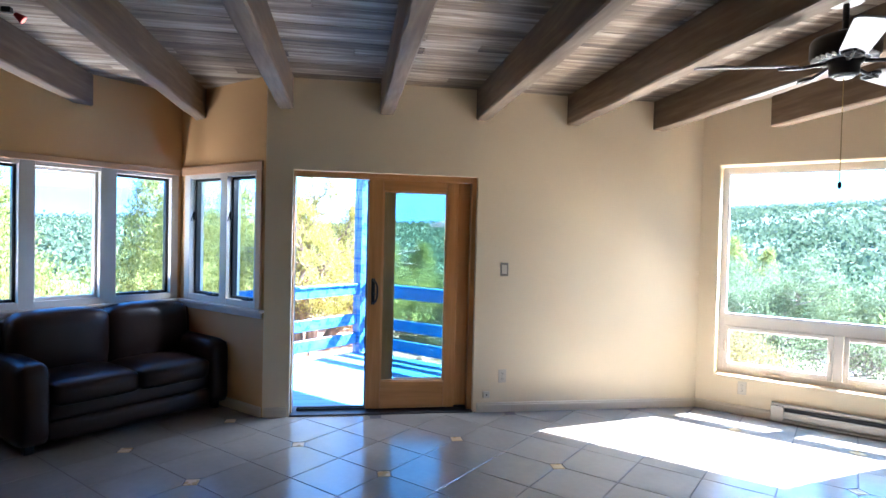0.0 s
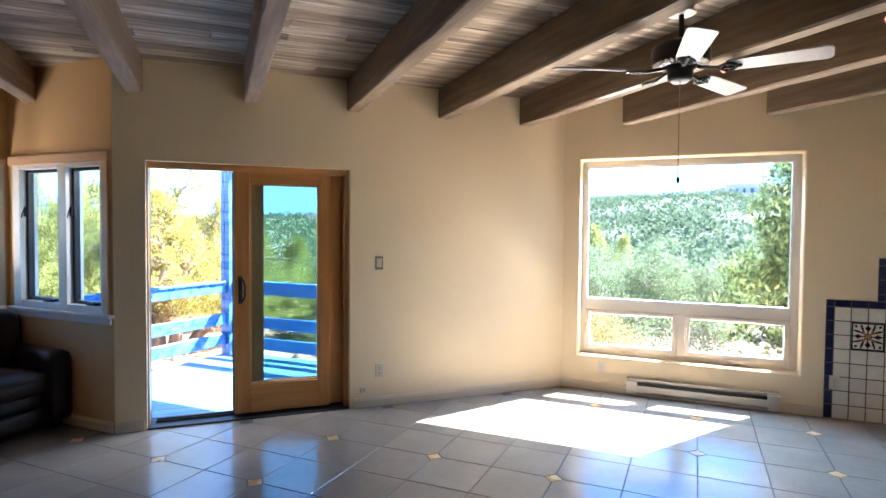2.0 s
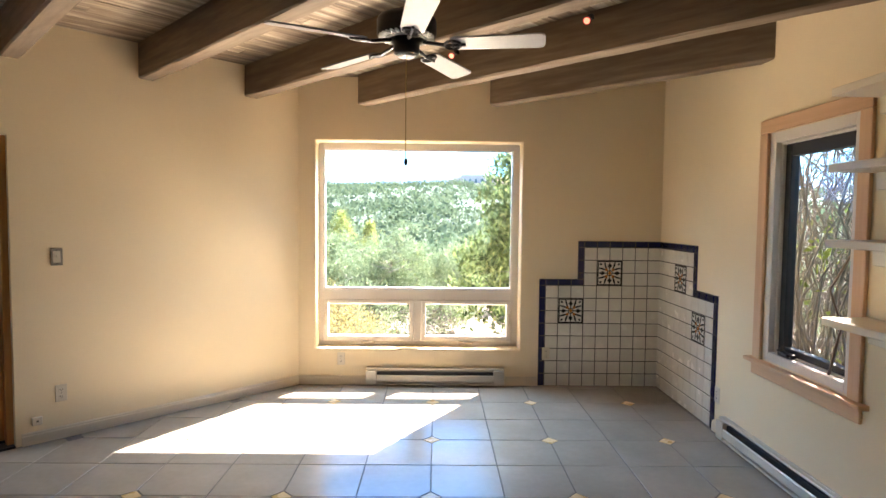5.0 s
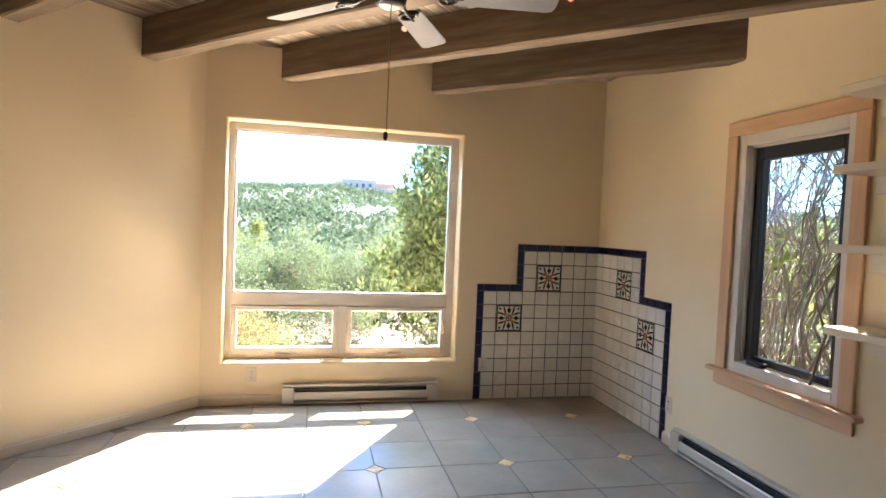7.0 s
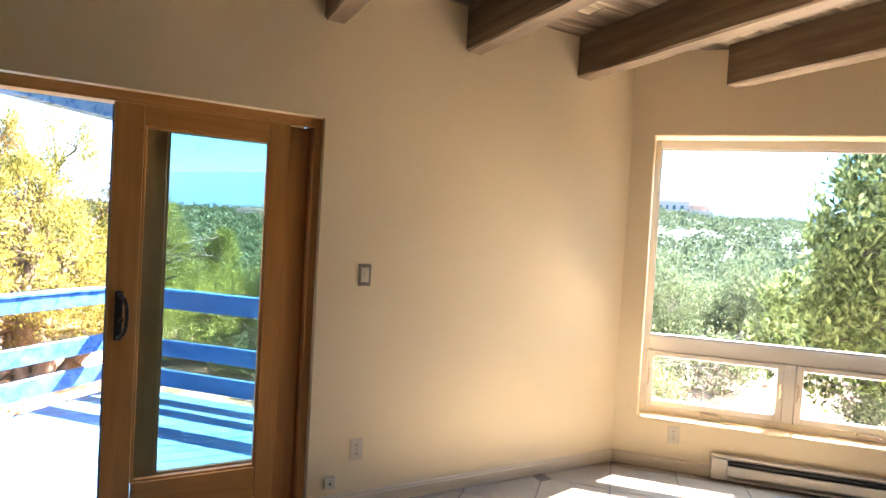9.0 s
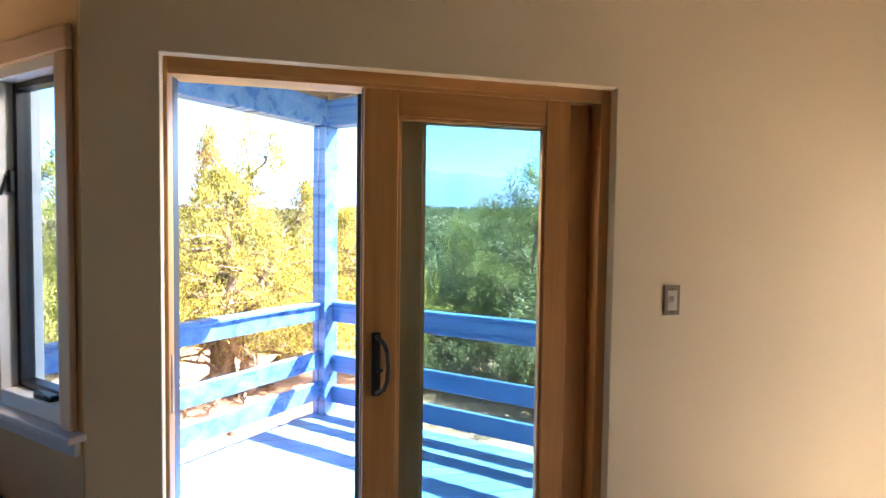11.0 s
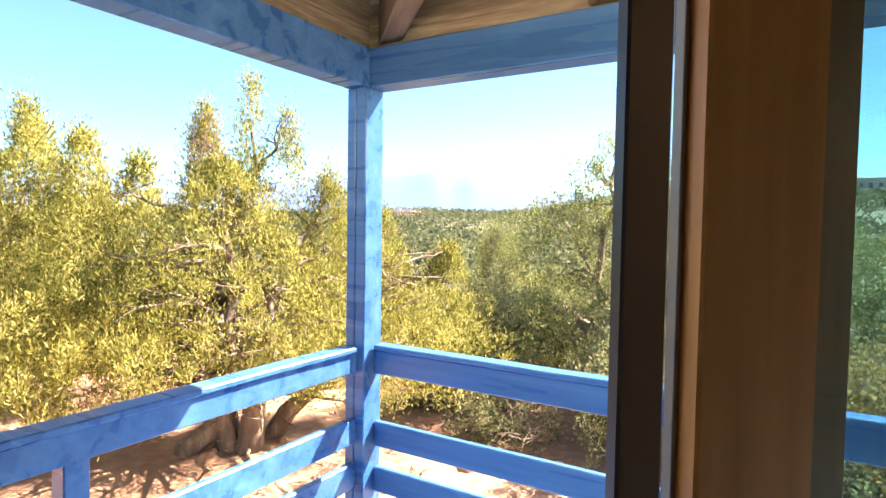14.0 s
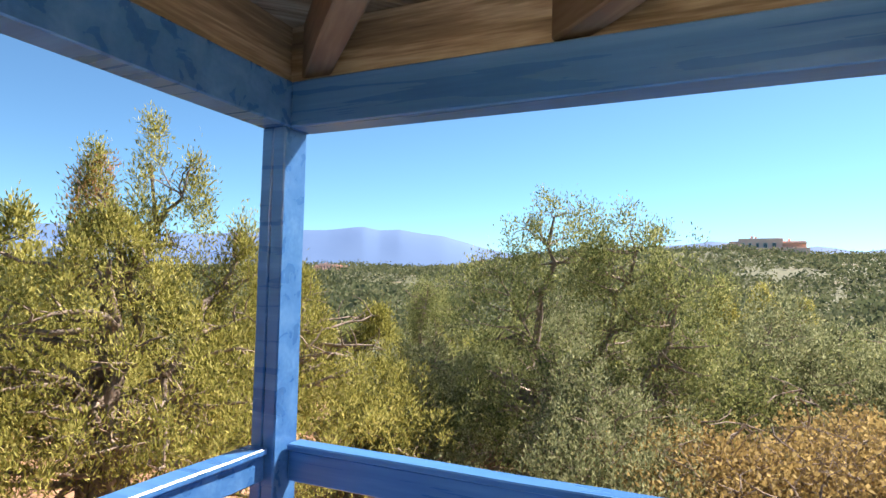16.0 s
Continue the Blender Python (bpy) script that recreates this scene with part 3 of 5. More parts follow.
part("window_pane", bx(-5.265, -4.72, .08, .086, .80, 1.99), GLASS, sash).visible_shadow = False
bm = bmesh.new()
box(bm, -5.24, -5.12, .0, .05, .757, .785, .006, 2)
cyl(bm, (-5.23, .0, .79), (-5.12, -.012, .782), .007, seg=8)
cyl(bm, (-5.25, .03, .79), (-5.20, .01, .81), .012, seg=8)
part("window_crank", bm, BLACK, sash, "black crank operator")

# ---------- shelves beside the east window ----------
SHELF = textured("cream_shelf_paint", [(0.3, (0.66, 0.57, 0.44)), (0.7, (0.72, 0.63, 0.49))], noise_scale=4, rough=(0.25, 0.4), bump=0.05)
for z in (2.18, 1.822, 1.462, 1.085):
    sh = thing("wall_shelf", EAST @ pose(-4.50, 0, z), "cream painted board shelf on the wall beside the window", "shelf", "wall shelves")
    part("shelf_board", bx(0, 2.4, -.238, -.002, 0, .038, .004), SHELF, sh)
    part("shelf_cleat", bx(0.03, 2.38, -.026, -.002, -.085, -.001, .003), SHELF, sh)

# ---------- baseboards ----------
def baseboard(m, s0, s1, e0=0.0, e1=0.0):
    bm = bmesh.new()
    pts = [(-.001, 0), (-.016, 0), (-.016, .062), (-.011, .070), (-.012, .076), (-.004, .084), (-.001, .084)]
    r0 = [bm.verts.new((s0 + e0 * y, y, z)) for y, z in pts]
    r1 = [bm.verts.new((s1 + e1 * y, y, z)) for y, z in pts]
    for i in range(len(pts)):
        bm.faces.new([r0[i], r0[(i + 1) % len(pts)], r1[(i + 1) % len(pts)], r1[i]])
    bm.faces.new(r0)
    bm.faces.new(r1)
    structure("baseboard", bm, BASEM, m, "cream painted baseboard")


BASEM = textured("cream_baseboard", [(0.3, (0.60, 0.50, 0.36)), (0.7, (0.66, 0.56, 0.41))], noise_scale=3, rough=(0.4, 0.6), bump=0.05)
baseboard(DOOR, 1.60, 3.745, 0, .41)
baseboard(DOOR, -0.24, -0.05)
baseboard(WIN, -1.828, -1.195, -.41, 0)
baseboard(WIN, 0.12, 0.425)
baseboard(EAST, -6.0, -5.845)
baseboard(NOOK, XL, -4.67)
baseboard(WEST, SY, NY)
baseboard(pose(0, SY, 0, 0, 0, 180), -XR, -XL)

# ---------- baseboard heaters ----------
HEAT = textured("cream_enamelled_steel", [(0.3, (0.52, 0.46, 0.37)), (0.7, (0.58, 0.52, 0.42))], noise_scale=6, rough=(0.3, 0.45), bump=0.03, metal=0.2)


def heater(m, length, label):
    t = thing("baseboard_heater", m, label, "heater", "baseboard heaters")
    part("back_panel", bx(0, length, -.014, -.002, .012, .168, .002), HEAT, t)
    bm = bmesh.new()
    box(bm, .001, length - .001, -.050, -.015, .152, .167, .003)
    part("top_cover", bm, HEAT, t)
    bm = bmesh.new()
    pts = [(-.060, .108), (-.068, .100), (-.068, .052), (-.060, .040), (-.055, .040), (-.055, .104)]
    a = [bm.verts.new((.10, y, z)) for y, z in pts]
    b = [bm.verts.new((length - .10, y, z)) for y, z in pts]
    for i in range(6):
        bm.faces.new([a[i], a[(i + 1) % 6], b[(i + 1) % 6], b[i]])
    bm.faces.new(a)
    bm.faces.new(b)
    part("front_panel", bm, HEAT, t)
    part("heating_element", bx(.101, length - .101, -.040, -.016, .045, .130), BLACK, t, "dark fin element behind the slot")
    for x in (0, length - .10):
        part("end_cap", bx(x, x + .099, -.070, -.015, .014, .149, .006, 2), HEAT, t)
    bm = bmesh.new()
    box(bm, .002, length - .002, -.064, -.015, .012, .024, .002)
    part("lower_lip", bm, HEAT, t)
    return t


heater(WIN @ pose(-1.19, 0, 0), 1.30, "cream enamelled electric baseboard heater under the window")
heater(EAST @ pose(-5.83, 0, 0), 2.2, "cream enamelled electric baseboard heater on the side wall")

# ---------- switch, outlets, jack ----------
PLATE = material("almond_plastic_plate", (0.60, 0.52, 0.40), 0.35)
PLATE_DK = material("aged_metal_plate", (0.24, 0.21, 0.17), 0.45, 0.3)
SLOT = material("dark_slot", (0.03, 0.025, 0.02), 0.6)


def wall_plate(m, name, label, category, kind, plate):
    t = thing(name, m, label, category)
    part("cover_plate", bx(-.036, .036, -.007, -.001, -.060, .060, .003, 2), plate, t)
    if kind == "switch":
        part("inset", bx(-.022, .022, -.0085, -.0071, -.040, .040, .001), PLATE, t)
        part("toggle", bx(-.005, .005, -.022, -.0086, -.004, .014, .002), PLATE, t)
        for z in (.046, -.046):
            part("screw", cyl(bmesh.new(), (0, -.0072, z), (0, -.0092, z), .003, seg=8), SLOT, t)
    else:
        for z in (.024, -.024):
            f = part("socket_face", bx(-.016, .016, -.0095, -.0071, z - .015, z + .015, .001), PLATE, t)
            bm = bmesh.new()
            box(bm, -.008, -.005, -.0105, -.0096, z - .004, z + .007)
            box(bm, .005, .008, -.0105, -.0096, z - .004, z + .007)
            box(bm, -.002, .002, -.0105, -.0096, z - .011, z - .007)
            part("slots", bm, SLOT, f, "dark outlet slots")
        part("screw", cyl(bmesh.new(), (0, -.0072, 0), (0, -.0092, 0), .003, seg=8), SLOT, t)
    return t


wall_plate(DOOR @ pose(1.828, 0, 1.285), "light_switch", "metal toggle switch plate on the cream wall", "light switch", "switch", PLATE_DK)
wall_plate(DOOR @ pose(1.834, 0, .322), "wall_outlet", "almond double outlet beside the patio door", "wall outlet", "outlet", PLATE)
wall_plate(WIN @ pose(-1.430, 0, .245), "wall_outlet", "almond double outlet under the picture window", "wall outlet", "outlet", PLATE)
wall_plate(WIN @ pose(.505, -.012, .31), "wall_outlet", "almond double outlet on the tiled corner edge", "wall outlet", "outlet", PLATE)
wall_plate(EAST @ pose(-5.955, 0, .285), "wall_outlet", "almond double outlet beside the tiled corner", "wall outlet", "outlet", PLATE)
jack = thing("phone_jack", DOOR @ pose(1.687, 0, .158), "small surface-mounted almond phone jack", "phone jack")
part("jack_box", bx(-.03, .03, -.026, -.001, -.028, .028, .004, 2), PLATE, jack)
part("socket", bx(-.006, .006, -.0275, -.0262, -.006, .006), SLOT, jack)

# ---------- ceiling fan ----------
fan = thing("ceiling_fan", pose(-.70, 4.69, 0), "black ceiling fan with five pale grey blades", "ceiling fan")
FANW = textured("pale_grey_blade", [(0.3, (0.19, 0.19, 0.195)), (0.7, (0.24, 0.24, 0.245))], noise_scale=8, rough=(0.35, 0.5), bump=0.05)
FAN_TRIM = material("white_fan_trim", (0.66, 0.66, 0.64), 0.4)


def lathe(bm, prof, seg=28):
    rings = [[bm.verts.new((r * math.cos(2 * math.pi * k / seg), r * math.sin(2 * math.pi * k / seg), z)) for k in range(seg)] for r, z in prof]
    for a, b in zip(rings, rings[1:]):
        for k in range(seg):
            bm.faces.new([a[k], a[(k + 1) % seg], b[(k + 1) % seg], b[k]])
    bm.faces.new(rings[0][::-1])
    bm.faces.new(rings[-1])
    return bm


part("canopy", lathe(bmesh.new(), [(.03, 2.76), (.06, 2.78), (.068, 2.82), (.068, 2.868)]), BLACK, fan, smooth=True)
part("canopy_ring", lathe(bmesh.new(), [(.045, 2.752), (.074, 2.756), (.074, 2.764), (.045, 2.768)]), FAN_TRIM, fan, "white canopy ring")
part("downrod", cyl(bmesh.new(), (0, 0, 2.60), (0, 0, 2.77), .014), BLACK, fan)
part("motor_housing", lathe(bmesh.new(), [(.10, 2.475), (.142, 2.485), (.150, 2.50), (.150, 2.565), (.142, 2.585), (.07, 2.605), (.03, 2.625)]), BLACK, fan, smooth=True)
bm = bmesh.new()
for k in range(30):
    t = 2 * math.pi * k / 30
    r = bmesh.ops.create_cube(bm, size=1.0, matrix=Matrix.Rotation(t, 4, "Z") @ Matrix.Translation((.122, 0, 2.478)) @ Matrix.Diagonal((.034, .008, .012, 1)))
part("vent_ribs", bm, FAN_TRIM, fan, "white vent ribs round the motor")
part("switch_housing", lathe(bmesh.new(), [(.045, 2.400), (.062, 2.405), (.066, 2.42), (.066, 2.455), (.09, 2.474)]), BLACK, fan, smooth=True)
part("bottom_cap", lathe(bmesh.new(), [(.012, 2.388), (.040, 2.391), (.047, 2.399), (.047, 2.404)]), FAN_TRIM, fan, "white bottom cap", smooth=True)
for k in range(5):
    ang = radians(-9 + 72 * k)
    R = Matrix.Rotation(ang, 4, "Z")
    tilt = Matrix.Translation((0, 0, 2.452)) @ Matrix.Rotation(radians(-12), 4, "X")
    bm = bmesh.new()
    hw0, hw1, r0, r1 = .056, .066, .225, .69
    outline = [(r0, -hw0 * .8), (r0 + .02, -hw0), (r1 - .03, -hw1), (r1 - .008, -hw1 * .85), (r1, -hw1 * .5), (r1, hw1 * .5), (r1 - .008, hw1 * .85), (r1 - .03, hw1), (r0 + .02, hw0), (r0, hw0 * .8)]
    prism(bm, outline, -.004, .004)
    bmesh.ops.transform(bm, matrix=R @ tilt, verts=bm.verts)
    part("blade", bm, FANW, fan, "pale grey rounded blade")
    bm = bmesh.new()
    for j in range(12):
        t0, t1 = 2 * math.pi * j / 12, 2 * math.pi * (j + 1) / 12
        cyl(bm, (.235 + .040 * math.cos(t0), .040 * math.sin(t0), -.010), (.235 + .040 * math.cos(t1), .040 * math.sin(t1), -.010), .0075, seg=6)
    cyl(bm, (.20, 0, -.010), (.30, 0, -.010), .008, seg=6)
    cyl(bm, (.235, -.035, -.010), (.235, .035, -.010), .005, seg=6)
    cyl(bm, (.085, 0, .012), (.20, 0, -.010), .010, seg=8)
    bmesh.ops.transform(bm, matrix=R @ tilt, verts=bm.verts)
    part("blade_iron", bm, BLACK, fan, "black ring-shaped blade bracket")
part("pull_chain", cyl(bmesh.new(), (.0, -.03, 1.885), (.0, -.03, 2.41), .0026, seg=6), material("dull_brass", (0.35, 0.26, 0.12), 0.35, 0.9), fan, "thin brass pull chain")
part("chain_knob", lathe(bmesh.new(), [(.004, 1.885), (.009, 1.878), (.010, 1.865), (.007, 1.852), (.003, 1.848)], 10), BLACK, fan, "dark chain knob")
fan.children[-1].location = (0, -.03, 0)

# ---------- small red spotlights on the beam ----------
RED = material("deep_red_metal", (0.30, 0.02, 0.02), 0.3, 0.6)
GLOW = bpy.data.materials.new("lit_halogen_lens")
GLOW.use_nodes = True
e = GLOW.node_tree.nodes["Principled BSDF"]
e.inputs["Base Color"].default_value = (1, .8, .7, 1)
e.inputs["Emission Color"].default_value = (1.0, .22, .12, 1)
e.inputs["Emission Strength"].default_value = .13
for x, y in ((.385, 5.335), (-.415, 6.135)):
    t = thing("spotlight", pose(x, y, 2.815, 0, 0, -45), "small lit red halogen spotlight on the beam side", "spotlight", "beam spotlights")
    part("mount", bx(-.015, .015, .0, .045, .0, .03, .003), BLACK, t)
    part("arm", cyl(bmesh.new(), (0, .01, .01), (0, -.02, -.005), .004, seg=6), BLACK, t)
    c0, c1 = Vector((0, -.015, -.002)), Vector((.012, -.050, -.028))
    part("shade", cyl(bmesh.new(), c0, c1, .012, .026, 14), RED, t, "deep red cone shade")
    d = (c1 - c0).normalized()
    part("lamp", cyl(bmesh.new(), c1 - d * .002, c1 + d * .002, .019, .019, 14), GLOW, t, "glowing halogen lamp")
t = thing("spotlight", pose(-4.19, 2.36, 2.66, 0, 0, 135), "small lit red halogen spotlight on the beam side", "spotlight", "beam spotlights")
part("mount", bx(-.015, .015, .0, .045, .0, .03, .003), BLACK, t)
part("shade", cyl(bmesh.new(), (0, -.015, -.002), (.012, -.050, -.028), .012, .026, 14), RED, t, "deep red cone shade")
part("lamp", cyl(bmesh.new(), (.0115, -.0485, -.027), (.0127, -.052, -.0295), .019, .019, 14), GLOW, t, "glowing halogen lamp")

# ---------- leather sofa ----------
sofa = thing("sofa", pose(-5.91, 2.71, 0), "dark brown leather two-seat sofa against the window wall", "sofa")


def cushion(x0, x1, y0, y1, z0, z1, r=.05, puff=.02, seed=0, n=7):
    """A soft block: rounded edges, swollen middle, small creases."""
    bm = bmesh.new()
    box(bm, 0, 1, 0, 1, 0, 1)
    bmesh.ops.subdivide_edges(bm, edges=bm.edges, cuts=n, use_grid_fill=True)
    dx, dy, dz = x1 - x0, y1 - y0, z1 - z0
    c = Vector(((x0 + x1) / 2, (y0 + y1) / 2, (z0 + z1) / 2))
    h = Vector((dx / 2, dy / 2, dz / 2))
    for v in bm.verts:
        p = Vector(((v.co.x - .5) * dx, (v.co.y - .5) * dy, (v.co.z - .5) * dz))
        q = Vector([max(-h[k] + r, min(h[k] - r, p[k])) for k in range(3)])
        d = p - q
        if d.length > 1e-6:
            p = q + d.normalized() * r
        f = [1 - (abs(p[k]) / h[k]) ** 2 for k in range(3)]
        for k in range(3):
            if abs(p[k]) > h[k] - r * 1.01:
                i, j = (k + 1) % 3, (k + 2) % 3
                p[k] += math.copysign(puff * max(0, f[i]) * max(0, f[j]), p[k])
        p += noise.noise_vector((p + c) * 9 + Vector((seed, 0, 0))) * .006
        v.co = p + c
    return bm


def soft(name, *a, label="", **k):
    part(name, cushion(*a, **k), LEATHER, sofa, label, smooth=True)


soft("base", .04, .74, .20, 1.40, .055, .27, r=.02, puff=.004)
soft("front_panel", .70, .765, .20, 1.40, .20, .345, r=.03, puff=.008, seed=3)
soft("front_panel", .71, .775, .19, 1.41, .06, .205, r=.03, puff=.008, seed=4)
soft("seat_cushion", .18, .80, .205, .80, .30, .47, r=.05, puff=.03, seed=7, n=9, label="glossy creased seat cushion")
soft("seat_cushion", .18, .80, .805, 1.40, .30, .47, r=.05, puff=.03, seed=9, n=9, label="glossy creased seat cushion")
soft("back_cushion", .06, .30, .12, .80, .42, .90, r=.07, puff=.03, seed=12, n=9, label="plump back cushion")
soft("back_cushion", .06, .30, .805, 1.48, .42, .905, r=.07, puff=.03, seed=15, n=9, label="plump back cushion")
soft("backrest", .0, .16, .02, 1.585, .06, .86, r=.05, puff=.01, seed=21)
soft("armrest", .02, .79, .0, .20, .05, .62, r=.06, puff=.012, seed=25, label="square padded armrest")
soft("armrest", .02, .79, 1.40, 1.595, .05, .61, r=.06, puff=.012, seed=29, label="square padded armrest")
for x in (.08, .70):
    for y in (.08, 1.50):
        part("foot", bx(x - .03, x + .03, y - .03, y + .03, 0, .055, .004), BLACK, sofa)

# ---------- deck ----------
DECK = wood("blue_painted_deck_board", (0.06, 0.19, 0.42), (0.085, 0.24, 0.50), (0.13, 0.30, 0.56), grain=9, rough=(0.34, 0.52), bump=0.4, dist=0.002, per_object=.1)
deck = structure("deck", bx(-6.19, -2.1, 4.60, 7.10, -.31, -.10), BEAM_WOOD, label="timber deck joists")
deck.hide_render = False
NB = 0
for i in range(-2, 40):
    c0 = -9.325 - .143 * math.sqrt(2) * i
    q = [(-6.22, 4.56), (-1.85, 4.56), (-1.85, 7.14), (-6.22, 7.14)]
    q = clip_poly(q, 1, -1, c0)
    q = clip_poly(q, -1, 1, -(c0 - .137 * math.sqrt(2))) if q else q
    q = clip_poly(q, 1, -1, -9.325) if q else q
    if len(q) < 3:
        continue
    bm = bmesh.new()
    prism(bm, q, -.09, -.05, .004)
    part("deck_board", bm, DECK, deck, "blue painted deck board" if NB == 0 else "")
    NB += 1

bm = bmesh.new()
box(bm, 4.57, 7.055, 6.125, 6.155, 2.577, 2.868, .002)
structure("porch_blocking", bm, CEIL_WOOD, pose(0, 0, 0, 0, 0, 90), label="tan plank blocking between the roof beams")
structure("porch_blocking", bx(-6.1245, -2.12, 7.03, 7.055, 2.577, 2.868, .002), CEIL_WOOD, label="tan plank blocking between the roof beams")
fence = thing("deck_railing", pose(0, 0, 0), "blue painted timber railing with horizontal rails", "railing")


def timber(x0, x1, y0, y1, z0, z1, along, seed):
    """A sawn timber with eased, slightly wavy edges, subdivided along its length."""
    bm = bmesh.new()
    box(bm, x0, x1, y0, y1, z0, z1, .006)
    rr = random.Random(seed)
    es = [e for e in bm.edges if abs((e.verts[0].co - e.verts[1].co)["xyz".index(along)]) > .5]
    bmesh.ops.subdivide_edges(bm, edges=es, cuts=10)
    for v in bm.verts:
        v.co += noise.noise_vector(v.co * 3 + Vector((seed, 0, 0))) * .003
    return bm


for z0, z1 in ((.755, .874), (.347, .492), (.088, .238)):
    part("rail_board", timber(-6.155, -6.115, 4.57, 6.935, z0, z1, "y", 3), BLUE, fence)
for z0, z1 in ((.735, .874), (.312, .456), (.045, .190)):
    part("rail_board", timber(-6.065, -2.12, 7.03, 7.07, z0, z1, "x", 5), BLUE, fence)
part("top_cap", timber(-6.205, -6.095, 4.57, 6.930, .875, .905, "y", 8), BLUE, fence)
part("top_cap", timber(-6.060, -2.12, 7.01, 7.11, .875, .905, "x", 9), BLUE, fence)
for k, (x0, x1, y0, y1) in enumerate(((-6.245, -6.158, 5.415, 5.505), (-3.2, -3.1, 7.073, 7.115))):
    part("post", bx(x0, x1, y0, y1, -.30, .873, .005), BLUE, fence)
porch = thing("porch_frame", pose(0, 0, 0), "blue painted porch post and roof beams", "porch")
part("post", timber(-6.205, -6.142, 6.94, 7.10, -1.2, 2.359, "z", 11), BLUE, porch, "weathered blue corner post half")
part("post", timber(-6.139, -6.07, 6.94, 7.10, -1.2, 2.359, "z", 12), BLUE, porch, "weathered blue corner post half")
part("porch_beam", timber(-6.21, -6.065, 4.57, 7.115, 2.360, 2.575, "y", 13), BLUE, porch)
part("porch_beam", timber(-6.064, -2.12, 6.965, 7.115, 2.360, 2.575, "x", 14), BLUE, porch)

# ---------- land ----------
def smooth(x, a, b):
    t = max(0.0, min(1.0, (x - a) / (b - a)))
    return t * t * (3 - 2 * t)


RIDGE = [(-180, .6), (-100, .8), (-70, 1.0), (-45, 1.1), (-35, 1.2), (-22, 1.65), (-12, 3.3), (-4, 3.6), (4, 3.45), (9, 3.0), (16, 2.7), (40, 2.4), (90, 1.0), (180, .6)]


def ridge(az):
    for (a0, e0), (a1, e1) in zip(RIDGE, RIDGE[1:]):
        if a0 <= az <= a1:
            return e0 + (e1 - e0) * (az - a0) / (a1 - a0)
    return .6


def ground_z(x, y):
    dx, dy = x + 3.0, y - 5.0
    r = math.hypot(dx, dy)
    az = math.degrees(math.atan2(dx, dy))
    near = -0.42 - 0.085 * max(0.0, r - 6.5) * (0.35 + 0.65 * smooth(math.cos(math.radians(az)), -.2, .6))
    near = max(near, -6.0 - (r - 70) * 0.01)
    far = 1.6 + 300 * math.tan(math.radians(ridge(az)))
    z = near + (far + 6.5 - (0 if r < 300 else 0)) * smooth(r, 55, 320) ** 1.1
    if r > 320:
        z += (r - 320) * math.tan(math.radians(ridge(az) * 0.9)) * 0.92
    k = smooth(r, 8, 60)
    z += noise.noise(Vector((x * .25, y * .25, 3))) * .10 * (1 - k * .5)
    z += noise.noise(Vector((x * .02, y * .02, 7))) * 3.0 * smooth(r, 40, 150) + noise.noise(Vector((x * .07, y * .07, 9))) * 1.0 * smooth(r, 30, 90)
    return z


bm = bmesh.new()
radii = [0, 3]
while radii[-1] < 4300:
    radii.append(radii[-1] * 1.07 + .25)
NA = 240
rows = []
for r in radii[1:]:
    rows.append([bm.verts.new((-3 + r * math.sin(2 * math.pi * k / NA), 5 + r * math.cos(2 * math.pi * k / NA), ground_z(-3 + r * math.sin(2 * math.pi * k / NA), 5 + r * math.cos(2 * math.pi * k / NA)))) for k in range(NA)])
for a, b in zip(rows, rows[1:]):
    for k in range(NA):
        bm.faces.new([a[k], b[k], b[(k + 1) % NA], a[(k + 1) % NA]])
bm.faces.new(rows[0])
structure("ground", bm, LAND, label="red-tan gravelly soil falling away to the valley", smooth=True)

# distant mountains; the blue of distance haze is put into their base colour
MOUNTAIN = textured("haze_tinted_mountain", [(0.3, (0.065, 0.135, 0.29)), (0.7, (0.11, 0.19, 0.35))], scale=(.001, .001, .001), noise_scale=1, rough=(.9, 1), bump=0, fine=3, fine_amount=.1)
PROFILE = [(-110, 2.2), (-80, 3.2), (-66, 4.0), (-58, 4.7), (-50, 4.3), (-44, 4.6), (-40, 5.0), (-36, 5.45), (-34, 5.6), (-32, 5.85), (-30.5, 5.6), (-28.5, 5.7), (-26, 5.3), (-24, 5.0), (-22, 4.5), (-20, 3.8), (-17, 3.1), (-12, 3.3), (-6, 3.6), (-2, 4.0), (1, 4.25), (3, 4.05), (6, 3.5), (9, 3.7), (12, 3.2), (16, 3.9), (22, 4.4), (30, 3.5), (50, 2.5), (80, 2.0)]
bm = bmesh.new()
prev = None
a = -110.0
while a <= 80:
    for (a0, e0), (a1, e1) in zip(PROFILE, PROFILE[1:]):
        if a0 <= a <= a1:
            e = e0 + (e1 - e0) * (a - a0) / (a1 - a0)
            break
    e *= .88 if a < -16 else .95
    e += noise.noise(Vector((a * .35, 0, 0))) * .12
    col = []
    for f, rr in ((1.0, 4150), (.86, 4000), (.62, 3850), (.38, 3700), (.0, 3500)):
        ee = math.radians(e * f + noise.noise(Vector((a * .22, f * 3, 2))) * .05 * (1 - f) * f * 4)
        col.append(bm.verts.new((-3 + rr * math.sin(math.radians(a)), 5 + rr * math.cos(math.radians(a)), 1.6 + rr * math.tan(ee))))
    if prev:
        for p, q, s, t in zip(prev, col, col[1:], prev[1:]):
            bm.faces.new([p, q, s, t])
    prev = col
    a += .35
structure("backdrop_mountains", bm, MOUNTAIN, label="mountain range tinted blue for distance haze", smooth=True)

